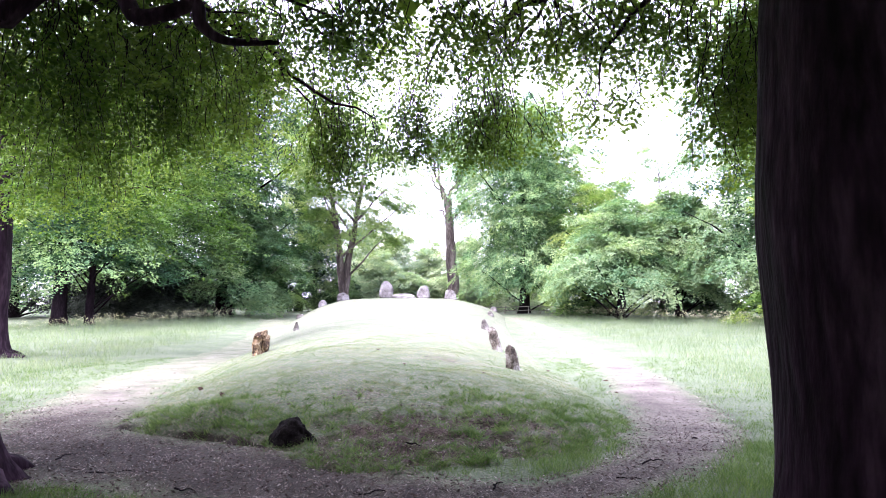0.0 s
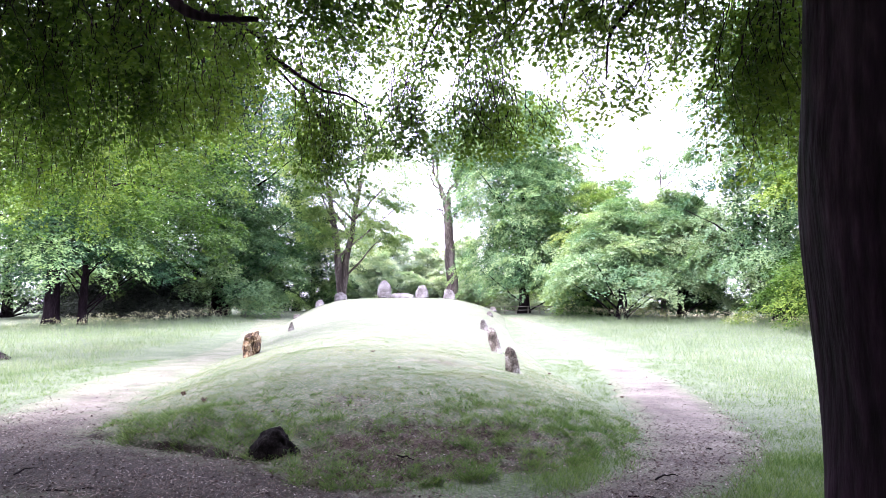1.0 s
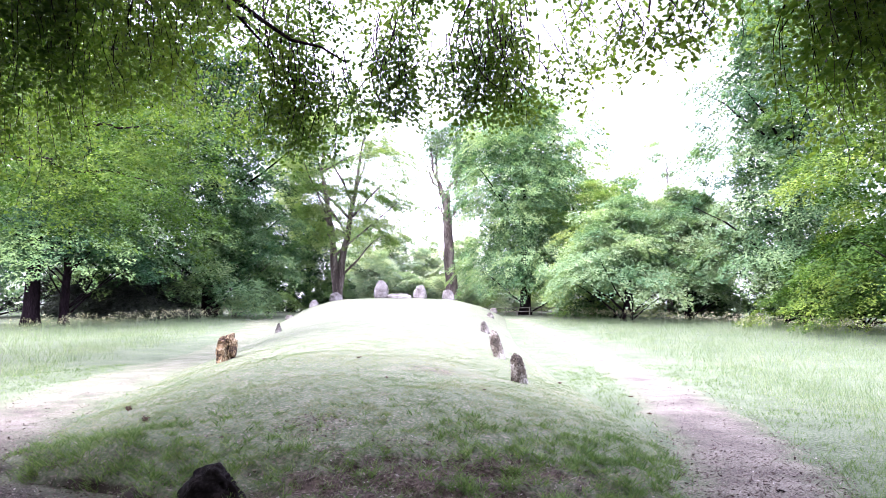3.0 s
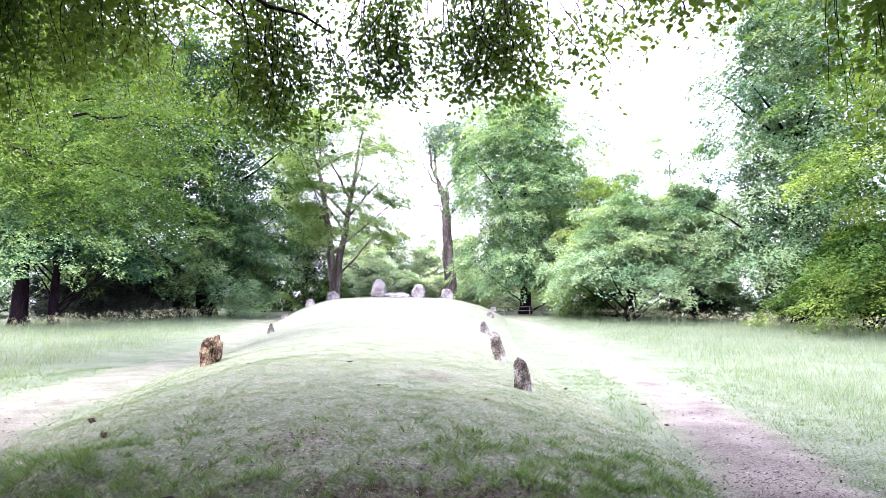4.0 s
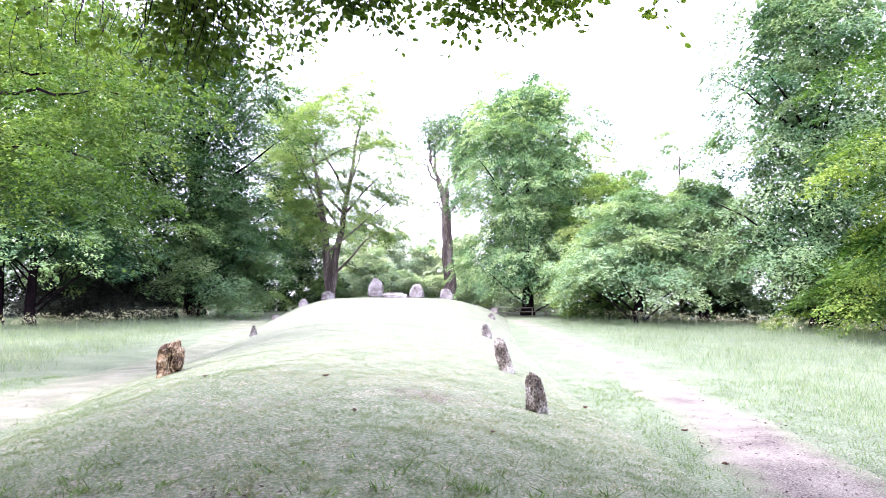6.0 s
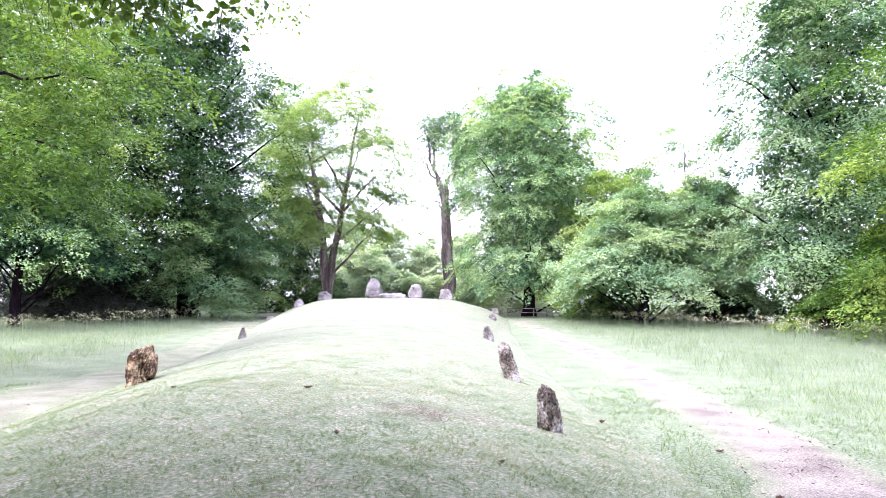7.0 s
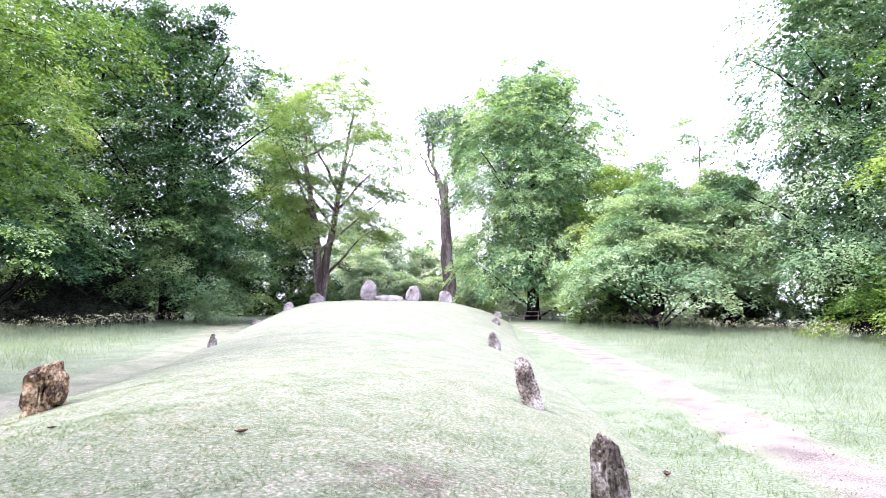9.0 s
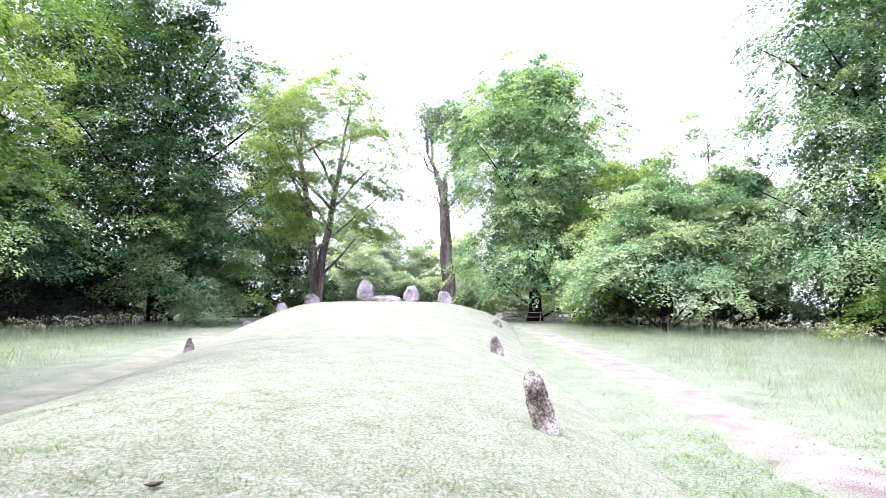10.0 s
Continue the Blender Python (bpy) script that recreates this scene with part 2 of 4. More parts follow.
# height of the barrow's spine, from the trodden nose up to the chamber end
PROFILE_Y = np.linspace(4, 76, 1441)
PROFILE_Z = np.interp(PROFILE_Y, [8.1, 9, 10, 11, 12, 13.5, 16, 18, 20, 24, 28, 33, 40, 50, 58, 64, 68, 70, 72], [-0.1, -0.06, 0.1, 0.27, 0.39, 0.49, 0.6, 0.68, 0.77, 0.93, 1.1, 1.35, 1.7, 2.12, 2.36, 2.44, 2.44, 1.9, 0.9])
PROFILE_Z = np.convolve(np.pad(PROFILE_Z, 24, "edge"), np.hanning(49) / np.hanning(49).sum(), "valid")


def lattice(x, y, seed):
    """Smooth value noise, 0 to 1."""
    r = np.random.RandomState(seed).rand(64, 64)
    xi, yi = np.floor(x).astype(int), np.floor(y).astype(int)
    fx, fy = x - xi, y - yi
    fx, fy = fx * fx * (3 - 2 * fx), fy * fy * (3 - 2 * fy)
    g = lambda a, b: r[a % 64, b % 64]
    return (g(xi, yi) * (1 - fx) + g(xi + 1, yi) * fx) * (1 - fy) + (g(xi, yi + 1) * (1 - fx) + g(xi + 1, yi + 1) * fx) * fy


def mound_rise(x, y):
    """How far the barrow stands above the ground; below 0 outside it."""
    x, y = np.asarray(x, float), np.asarray(y, float)
    top = np.maximum(np.interp(y, PROFILE_Y, PROFILE_Z) - ground_z(mound_centre(y), y), 0.02)
    u = np.abs(x - mound_centre(y)) / np.maximum(mound_half(y), 0.01)
    core = np.clip(1 - u ** np.interp(y, [10, 12, 22, 45, 60], [2.0, 2.2, 2.3, 2.6, 3.6]), 0, 1) ** np.interp(y, [9, 12, 22, 45, 60], [1.1, 1.2, 1.2, 1.15, 1.0])
    lumps = np.clip((13.2 - y) / 2.5, 0.03, 1) * (0.09 * (lattice(x * 3.3, y * 3.3 + 5, 41) - 0.5) + 0.075 * (lattice(x * 7.1 + 3, y * 7.1, 42) - 0.5))
    rough = 0.003 * np.sin(2.3 * x + y) * np.cos(1.9 * y) + lumps
    bank = (0.06 + 0.14 * lattice(x * 1.3 + 7, y * 1.3, 27)) * np.clip((1 - u) * mound_half(y) / 0.4, 0, 1) * np.clip((12.2 - y) / 1.0, 0, 1) * np.clip((-2.3 - x) / 0.8, 0, 1)
    return np.where(u < 1, top * core + bank + rough * np.minimum(1, 6 * (1 - np.minimum(u, 1))), -0.3 * (u - 1) * 4)


def surface(x, y):
    return ground_z(x, y) + np.maximum(mound_rise(x, y), 0)


TRACK = np.array([(-16.5, 62, 1.0), (-13.2, 50, 1.1), (-10.6, 39, 1.1), (-9.2, 31, 1.1), (-8.6, 24, 1.1), (-8.1, 17, 1.05), (-7.0, 12.6, 1.1), (-5.8, 9.9, 1.25), (-3.9, 8.9, 1.45), (-1.8, 7.7, 1.05),
                  (0.3, 7.2, 0.7), (1.9, 7.8, 0.58), (3.2, 9.2, 0.65), (4.2, 11.5, 0.85), (5.1, 16.5, 0.85), (5.7, 21.7, 0.75), (6.3, 34, 0.75), (6.6, 60, 0.9)])


def smooth_line(points, n):
    """n rows along a curve that passes smoothly through the given rows."""
    t = np.linspace(0, len(points) - 1, n)
    i = np.clip(t.astype(int), 0, len(points) - 2)
    f = (t - i)[:, None]
    p0, p1, p2, p3 = points[np.maximum(i - 1, 0)], points[i], points[i + 1], points[np.minimum(i + 2, len(points) - 1)]
    return 0.5 * (2 * p1 + (p2 - p0) * f + (2 * p0 - 5 * p1 + 4 * p2 - p3) * f ** 2 + (3 * p1 - p0 - 3 * p2 + p3) * f ** 3)


WAY = smooth_line(TRACK, 420)


def bare_nose(x, y):
    """Bare patches on the barrow: trodden turf on the nose and a few thin places further up."""
    g = lambda cx, cy, rx, ry: np.exp(-(((x - cx) / rx) ** 2 + ((y - cy) / ry) ** 2))
    spots = 1.0 * g(-0.2, 9.7, 1.4, 0.85) + 0.5 * g(-2.9, 9.3, 0.7, 0.5) + 0.45 * g(-1.5, 11.8, 0.7, 0.5) + 0.5 * g(1.3, 10.2, 0.5, 0.35) + 0.55 * g(-1.0, 8.7, 1.1, 0.45) + 0.42 * g(-2.6, 15.6, 1.9, 1.3) + 0.42 * g(0.2, 16.8, 1.6, 1.1) + 0.38 * g(-0.8, 13.4, 1.5, 0.7)
    u = np.abs(x - mound_centre(y)) / np.maximum(mound_half(y), 0.01)
    scarp = (0.2 + 0.9 * lattice(x * 1.9 + 31, y * 1.9, 23)) * np.clip((u - 0.9) / 0.05, 0, 1) * np.clip((11.6 - y) / 0.5, 0, 1) * np.clip((-1.6 - x) / 0.8, 0, 1)
    spots = spots + 0.3 * np.clip((12.6 - y) / 2, 0, 1) * np.clip(4 * (0.62 - lattice(x * 7.1 + 3, y * 7.1, 42)), 0, 1)
    return np.clip(np.maximum(spots, scarp) + 0.2 * (lattice(x * 0.7 + 3, y * 0.7, 21) - 0.5), 0, 1)



def off_track(x, y):
    """Distance from the path's middle in units of its half width."""
    best = np.full(np.shape(x), 1e9)
    for wx, wy, ww in WAY[::3]:
        best = np.minimum(best, ((x - wx) ** 2 + (y - wy) ** 2) / ww ** 2)
    return np.sqrt(best)


def spaced(lo, hi, fine_lo, fine_hi, step, grow):
    mid = list(np.arange(fine_lo, fine_hi, step))
    up, d = [mid[-1]], step
    while up[-1] < hi:
        d *= grow
        up.append(up[-1] + d)
    down, d = [mid[0]], step
    while down[-1] > lo:
        d *= grow
        down.append(down[-1] - d)
    return np.array(down[:0:-1] + mid + up[1:])


# ---- ground, barrow, path ----
gx, gy = spaced(-900, 900, -10, 9, 0.3, 1.1), spaced(-300, 1500, 3, 26, 0.3, 1.09)
XX, YY = np.meshgrid(gx, gy)
ZZ = ground_z(XX, YY)
inside = mound_rise(XX, YY)
ZZ = np.where(inside > 0.08, ZZ - 0.12, ZZ)
tagged(new("ground", mesh_from("ground", np.stack([XX, YY, ZZ], -1).reshape(-1, 3), grid_faces(len(gy), len(gx)), TURF, True)),
       "open grassland turf, worn thin beside the path", "ground", kind="structure")

my = np.concatenate([8.1 + 1.9 * np.linspace(0, 1, 40) ** 1.6, np.linspace(10.05, 13, 44), np.linspace(13.1, 26, 90), np.linspace(26.3, 72, 90)])
mu = np.linspace(-1.06, 1.06, 130)
MY, MU = np.meshgrid(my, mu, indexing="ij")
MX = mound_centre(MY) + MU * mound_half(MY)
MZ = ground_z(MX, MY) + np.where(np.abs(MU) < 1, mound_rise(MX, MY), -0.15)
bare = bare_nose(MX, MY)
edge_darkened = np.clip((np.abs(MU) - 0.86) / 0.1, 0, 1) * np.clip((11.6 - MY) / 0.5, 0, 1) * np.clip((-1.0 - MX) / 0.8, 0, 1)
tagged(new("barrow_mound", give(give(mesh_from("barrow_mound", np.stack([MX, MY, MZ], -1).reshape(-1, 3), grid_faces(len(my), len(mu))[:, ::-1], MOUND_TURF, True), bare), edge_darkened, "darkened")),
       "long low turf-covered burial mound with a worn nose", "mound", kind="structure")

across = np.linspace(-1, 1, 25)
d = np.gradient(WAY[:, :2], axis=0)
nrm = np.stack([d[:, 1], -d[:, 0]], -1) / np.linalg.norm(d, axis=1)[:, None]
ragged = 1 + 0.5 * (lattice(WAY[:, 0] * 1.6 + 40, WAY[:, 1] * 1.6, 4) - 0.5)
ragged2 = 1 + 0.5 * (lattice(WAY[:, 0] * 1.6 + 90, WAY[:, 1] * 1.6 + 7, 5) - 0.5)
wide = np.where(across[None, :] < 0, ragged[:, None], ragged2[:, None]) * 1.25 * WAY[:, 2:3] * across[None, :]
PX, PY = WAY[:, 0:1] + nrm[:, 0:1] * wide, WAY[:, 1:2] + nrm[:, 1:2] * wide
PZ = ground_z(PX, PY) + 0.012 - 0.03 * np.abs(across) ** 6
bare = (1 - np.abs(across) ** 2.2)[None, :] * (np.interp(WAY[:, 1], [7, 14, 30, 45], [0.8, 0.76, 0.7, 0.6]) - np.interp(-WAY[:, 0], [6.5, 9], [0, 0.36]))[:, None]
# the path is darkest where it bends round the barrow's nose
darkened = np.clip(1.35 - np.hypot((PX + 3.4) / 5.6, (PY - 8.6) / 4.0), 0, 1) * (0.55 + 0.6 * lattice(PX * 1.4 + 17, PY * 1.4, 24))
path_mesh = give(mesh_from("path", np.stack([PX, PY, PZ], -1).reshape(-1, 3), grid_faces(len(WAY), 25), EARTH, True), bare)
tagged(new("path", give(path_mesh, darkened.clip(0, 1), "darkened")),
       "trodden bare-earth footpath strewn with dry leaf litter", "path", kind="structure")


# ---- trees ----
def sprays(at, way, length, k, leaf, rng, droop=0.35, flat=0.35, broad=0.62, corners=4):
    """Leaves in flat fans: at (n, 3) where each fan begins, way (n, 3) where it points. k leaves to a fan."""
    n = len(at)
    way = way / (np.linalg.norm(way, axis=1)[:, None] + 1e-9)
    side = np.cross(way, np.array([0, 0, 1.0]) + rng.normal(0, 0.25, (n, 3)))
    side /= np.linalg.norm(side, axis=1)[:, None] + 1e-9
    up = np.cross(side, way)
    a = rng.uniform(0.05, 1, (n, k)) ** 0.8
    b = rng.uniform(-1, 1, (n, k)) * 0.5 * np.sin(np.pi * np.clip(a * 0.8 + 0.2, 0, 1)) ** 0.8
    L = (length * rng.uniform(0.65, 1.25, n))[:, None]
    c = -droop * a ** 2 * L + rng.normal(0, 0.05, (n, k)) * L
    pos = at[:, None] + (a * L)[..., None] * way[:, None] + (b * L)[..., None] * side[:, None] + c[..., None] * np.array([0, 0, 1.0])
    pos = pos.reshape(-1, 3)
    w = (way[:, None] * 1.0 + np.sign(b)[..., None] * side[:, None] * 0.9).reshape(-1, 3) + rng.normal(0, 0.35, (n * k, 3))
    w[:, 2] -= droop * 0.8
    w /= np.linalg.norm(w, axis=1)[:, None]
    nm = np.repeat(up, k, axis=0) + rng.normal(0, flat, (n * k, 3))
    s = np.cross(w, nm)
    s /= np.linalg.norm(s, axis=1)[:, None] + 1e-9
    size = (leaf * rng.uniform(0.6, 1.25, n * k))[:, None]
    mid = pos + w * size * 0.45
    if corners == 3:
        v = np.stack([pos, mid + s * size * broad * 0.6 + w * size * 0.1, pos + w * size * 0.9 - s * size * broad * 0.4], 1).reshape(-1, 3)
    else:
        v = np.stack([pos, mid + s * size * broad * 0.5, pos + w * size, mid - s * size * broad * 0.5], 1).reshape(-1, 3)
    return v, np.arange(len(v)).reshape(-1, corners)


def boughs(starts, ends, fans, wide, rng):
    """Where the leaf fans of flat drooping boughs sit, which way they point, and the leaves' age, one to a bough."""
    c = np.repeat(np.arange(len(starts)), fans)
    n = len(c)
    line = ends - starts
    ln = np.linalg.norm(line, axis=1)
    way = line / (ln[:, None] + 1e-9)
    side = np.stack([way[:, 1], -way[:, 0], 0 * ln], -1)
    side /= np.linalg.norm(side, axis=1)[:, None] + 1e-9
    s = rng.uniform(0, 1, n) ** 0.65
    t = rng.uniform(-1, 1, n)
    half = wide * ln[c] * np.sin(np.pi * np.clip(0.12 + 0.8 * s, 0, 1)) ** 0.7
    at = starts[c] + line[c] * s[:, None] + side[c] * (t * half)[:, None]
    at[:, 2] -= ln[c] * (0.05 + 0.24 * s ** 2 + 0.2 * t ** 2 - 0.1) + rng.normal(0, 0.05, n) * ln[c]
    go = way[c] * [1, 1, 0.4] + side[c] * (t * 0.8)[:, None] + rng.normal(0, 0.15, (n, 3)) + [0, 0, -0.15]
    return at, go, (rng.uniform(-1, 1, len(starts))[c] + 0.3 * rng.uniform(-1, 1, n)).clip(-1, 1)


SHAPES = {"oval": ([0, 0.12, 0.35, 0.6, 0.85, 1], [0.45, 0.85, 1.0, 0.92, 0.6, 0.12]),
          "dome": ([0, 0.15, 0.5, 0.8, 1], [0.85, 1.0, 0.95, 0.65, 0.15]),
          "high": ([0, 0.2, 0.5, 0.8, 1], [0.35, 0.7, 1.0, 0.9, 0.35]),
          "round": ([0, 0.08, 0.3, 0.6, 0.8, 0.92, 1], [0.8, 0.95, 1.0, 0.95, 0.78, 0.52, 0.12]),
          "full": ([0, 0.1, 0.3, 0.6, 0.85, 1], [1.0, 1.05, 1.0, 1.0, 0.88, 0.4]),
          "egg": ([0, 0.1, 0.3, 0.6, 0.8, 0.92, 1], [0.8, 0.95, 1.0, 1.0, 0.86, 0.62, 0.22]),
          "spread": ([0, 0.1, 0.45, 0.75, 0.92, 1], [0.8, 0.9, 1.0, 0.88, 0.6, 0.25]),
          "low": ([0, 0.2, 0.5, 0.8, 1], [1.0, 1.0, 0.75, 0.45, 0.1])}


def tree(name, x, y, height, radius, clear, girth, leaves, bark, count, label, shape="oval", k=37, leaf=0.2, seed=1, lean=(0, 0), forks=1, open_=0.0, length=1.5, droop=0.35, group="", crotch_z=0.0, dense=1.0, turn=None, per=34, wide=0.55, spread=0.45):
    """A trunk that forks, limbs, and a crown of leaf fans in layered clumps. clear: where the crown begins. open_: how gappy it is."""
    rng = np.random.RandomState(seed)
    base = float(ground_z(x, y))
    root = thing(name, (x, y, base), label, "tree", group)
    top = np.array([lean[0], lean[1], height])
    fork = crotch_z or max(1.5, clear * 0.9)
    # trunk
    foot = np.array([0, 0, -0.15])
    stems = []
    if forks > 1:
        crotch = np.array([lean[0] * 0.2, lean[1] * 0.2, fork])
        v, f = tube(bent(foot, crotch, 14, 0, rng, 0.03), np.linspace(girth, girth * 0.78, 14), 14, 0.04, rng, 0.45)
        part("trunk", mesh_from("trunk", v, f, bark, True), root)
        for i in range(forks):
            a = 6.283 * (i + rng.uniform(-0.2, 0.2)) / forks + (seed if turn is None else turn)
            end = np.array([lean[0] + math.cos(a) * radius * spread, lean[1] + math.sin(a) * radius * spread, height * rng.uniform(0.8, 0.92)])
            pts = bent(crotch - [0, 0, 0.3], end, 14, 0, rng, 0.16)
            v, f = tube(pts, girth * np.interp(np.linspace(0, 1, 14), [0, 0.4, 1], [0.62, 0.42, 0.06]), 9, 0.05, rng)
            part("limb", mesh_from("limb", v, f, bark, True), root)
            stems.append(pts)
    else:
        pts = bent(foot, top * [1, 1, 0.9], 22, 0, rng, 0.06)
        v, f = tube(pts, girth * np.linspace(1, 0.08, 22), 14, 0.04, rng, 0.45)
        part("trunk", mesh_from("trunk", v, f, bark, True), root)
        stems.append(pts)
    # boughs in tiers round the stem, each a flat sheet of leaf fans
    n = max(8, int(count * 0.78))
    h = (np.arange(n) + rng.uniform(0, 1, n)) / n
    env = np.interp(h, *SHAPES[shape])
    a = np.arange(n) * 2.4 + rng.normal(0, 0.35, n)
    reach = radius * env * rng.uniform(0.72, 1.06, n) * (1 + 0.1 * np.sin(2 * a + seed + 4 * h) + 0.08 * np.sin(3 * a - 7 * h + 2 * seed))
    inner = rng.rand(n) < 0.18
    reach = np.where(inner, reach * 0.62, reach)
    pitch = np.interp(h, [0, 0.35, 0.75, 1], [-0.3, -0.08, 0.35, 1.1])
    out = np.stack([np.cos(a), np.sin(a), 0 * a], -1)
    mid = np.stack([lean[0] * h, lean[1] * h, clear + (height - clear) * h], -1)
    ends = mid + out * reach[:, None]
    ends[:, 2] = np.minimum(ends[:, 2], height)
    near = rng.uniform(0.3, 0.55, n)
    ends += rng.normal(0, 0.08, (n, 3)) * radius
    starts = mid + out * (reach * near)[:, None] - np.stack([0 * h, 0 * h, pitch * reach * (1 - near)], -1)
    for i in range(0, int(n * 0.86), max(1, n // 13)):
        stem = stems[i % len(stems)]
        j = int(np.argmin(np.abs(stem[:, 2] - (starts[i, 2] - 0.7 * reach[i]))))
        v, f = tube(bent(stem[j], starts[i] * 0.25 + ends[i] * 0.75, 8, 0.25, rng, 0.1), np.linspace(max(0.06, girth * 0.2), 0.025, 8), 6)
        part("limb", mesh_from("limb", v, f, bark, True), root)
    at, way, age = boughs(starts, ends, np.full(n, per), wide, rng)
    keep = (at[:, 2] > max(0.25, 0.6 * clear)) & (rng.rand(len(at)) > open_)
    at, way, age = at[keep], way[keep], age[keep]
    v, f = sprays(at, way, length, k, leaf, rng, droop, 0.3, 0.8, 3)
    age = np.repeat(age, 3 * k)
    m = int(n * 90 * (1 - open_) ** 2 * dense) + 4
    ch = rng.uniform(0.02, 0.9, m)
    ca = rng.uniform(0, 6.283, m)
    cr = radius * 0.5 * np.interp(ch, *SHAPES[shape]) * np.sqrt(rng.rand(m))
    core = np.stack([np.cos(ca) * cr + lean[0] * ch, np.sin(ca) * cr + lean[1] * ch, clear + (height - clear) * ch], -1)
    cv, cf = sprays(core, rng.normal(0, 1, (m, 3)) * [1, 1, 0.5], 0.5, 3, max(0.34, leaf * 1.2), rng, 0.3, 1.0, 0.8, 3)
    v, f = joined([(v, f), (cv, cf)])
    # core leaves get a darker tone: the crown's inner shade, painted in
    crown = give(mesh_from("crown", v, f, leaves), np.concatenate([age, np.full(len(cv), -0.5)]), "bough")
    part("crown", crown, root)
    return root


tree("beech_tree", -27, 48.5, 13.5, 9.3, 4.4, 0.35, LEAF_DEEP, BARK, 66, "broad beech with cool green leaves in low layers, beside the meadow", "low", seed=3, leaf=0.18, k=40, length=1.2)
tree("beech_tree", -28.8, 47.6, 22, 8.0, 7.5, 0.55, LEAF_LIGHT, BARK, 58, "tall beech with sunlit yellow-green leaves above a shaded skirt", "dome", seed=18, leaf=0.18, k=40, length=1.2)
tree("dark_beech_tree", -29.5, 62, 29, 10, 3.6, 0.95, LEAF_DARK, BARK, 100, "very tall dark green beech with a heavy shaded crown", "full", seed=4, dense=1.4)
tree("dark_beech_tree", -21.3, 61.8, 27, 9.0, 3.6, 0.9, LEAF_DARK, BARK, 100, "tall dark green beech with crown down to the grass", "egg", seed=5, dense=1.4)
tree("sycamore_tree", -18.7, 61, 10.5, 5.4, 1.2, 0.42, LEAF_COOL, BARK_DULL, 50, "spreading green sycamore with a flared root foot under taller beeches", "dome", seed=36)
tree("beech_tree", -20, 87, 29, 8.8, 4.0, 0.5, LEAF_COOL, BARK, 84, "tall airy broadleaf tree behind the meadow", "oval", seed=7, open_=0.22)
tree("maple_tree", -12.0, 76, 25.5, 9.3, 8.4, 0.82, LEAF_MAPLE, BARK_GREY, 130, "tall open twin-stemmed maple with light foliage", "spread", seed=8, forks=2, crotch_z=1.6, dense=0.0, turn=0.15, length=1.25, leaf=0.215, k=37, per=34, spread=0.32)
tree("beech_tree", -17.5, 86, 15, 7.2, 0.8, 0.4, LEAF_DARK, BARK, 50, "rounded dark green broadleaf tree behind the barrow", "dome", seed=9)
tree("beech_tree", -42, 62, 15, 9, 1.2, 0.5, LEAF_COOL, BARK, 44, "broad green beech at the meadow's far corner", "dome", seed=19)
tree("lime_tree", 8.9, 71, 25.2, 9.0, 2.6, 0.6, LEAF_LIME, BARK, 205, "tall dense lime with drooping lower branches", "egg", seed=10, droop=0.6, length=1.1, per=23, wide=0.65, leaf=0.2)
tree("lime_tree", 14.4, 77, 20, 8.2, 2.0, 0.6, LEAF_LIGHT, BARK, 66, "yellow-green broadleaf tree behind the lime", "round", seed=11)
tree("hornbeam_tree", 15.2, 55, 9.8, 7.6, 2.6, 0.45, LEAF_SILVER, BARK, 68, "low spreading hornbeam with branches to the grass", "low", seed=12, length=1.3, leaf=0.2, k=38)
tree("hornbeam_tree", 21, 57, 11.8, 6.5, 2.6, 0.4, LEAF_SILVER, BARK, 72, "spreading hornbeam with pale layered leaves", "dome", seed=13, length=1.3, leaf=0.2, k=38)
tree("hornbeam_tree", 16.5, 64, 14, 6.5, 0.9, 0.4, LEAF_LIGHT, BARK, 46, "pale yellow-green hornbeam standing behind others", "dome", seed=37, length=1.3, leaf=0.18, k=40)
tree("ash_tree", 20.6, 60.5, 16.6, 4.4, 6.0, 0.28, LEAF_SILVER, BARK_GREY, 34, "pale open ash with wispy top", "oval", seed=24, open_=0.5, dense=0.0)
tree("beech_tree", 27, 51, 28, 8.4, 3.4, 0.75, LEAF_COOL, BARK, 180, "tall broadleaf tree with hanging side branches", "full", seed=15, droop=0.9, length=1.15, dense=0.9, per=21, wide=0.6, k=37)
tree("beech_tree", 26.6, 43.5, 7, 5.6, 1.0, 0.35, LEAF_FRESH, BARK, 42, "low yellow-green beech beside the meadow", "low", seed=16, leaf=0.18, k=40)
tree("beech_tree", 27, 35.5, 20, 8.8, 1.6, 0.55, LEAF_FRESH, BARK, 80, "broad beech with sunlit yellow-green leaves", "dome", seed=17, leaf=0.18, k=40)
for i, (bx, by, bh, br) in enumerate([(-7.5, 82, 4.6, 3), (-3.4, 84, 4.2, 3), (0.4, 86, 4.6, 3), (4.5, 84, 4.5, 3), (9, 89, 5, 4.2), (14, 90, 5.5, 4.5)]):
    tree("shrub", bx, by, bh, br, 0.3, 0.1, LEAF_HAZE, BARK, 24, "green shrub behind the standing stones, haze in its leaf colour", "dome", seed=80 + i, k=20, leaf=0.28, dense=0.7, group="pale shrubs")
for i, (bx, by, bh, br) in enumerate([(-33, 88, 5, 5), (-39, 84, 5, 5), (-13.5, 84, 4, 4), (-21.5, 80, 6, 5.5), (31, 58, 5, 5), (24, 62, 5, 5), (16, 66, 4, 4)]):
    tree("shrub", bx, by, bh, br, 0.3, 0.12, LEAF_DARK, BARK, 26, "dense dark shrub in the shade of the trees", "low", seed=60 + i, k=22, leaf=0.24, group="shade shrubs")
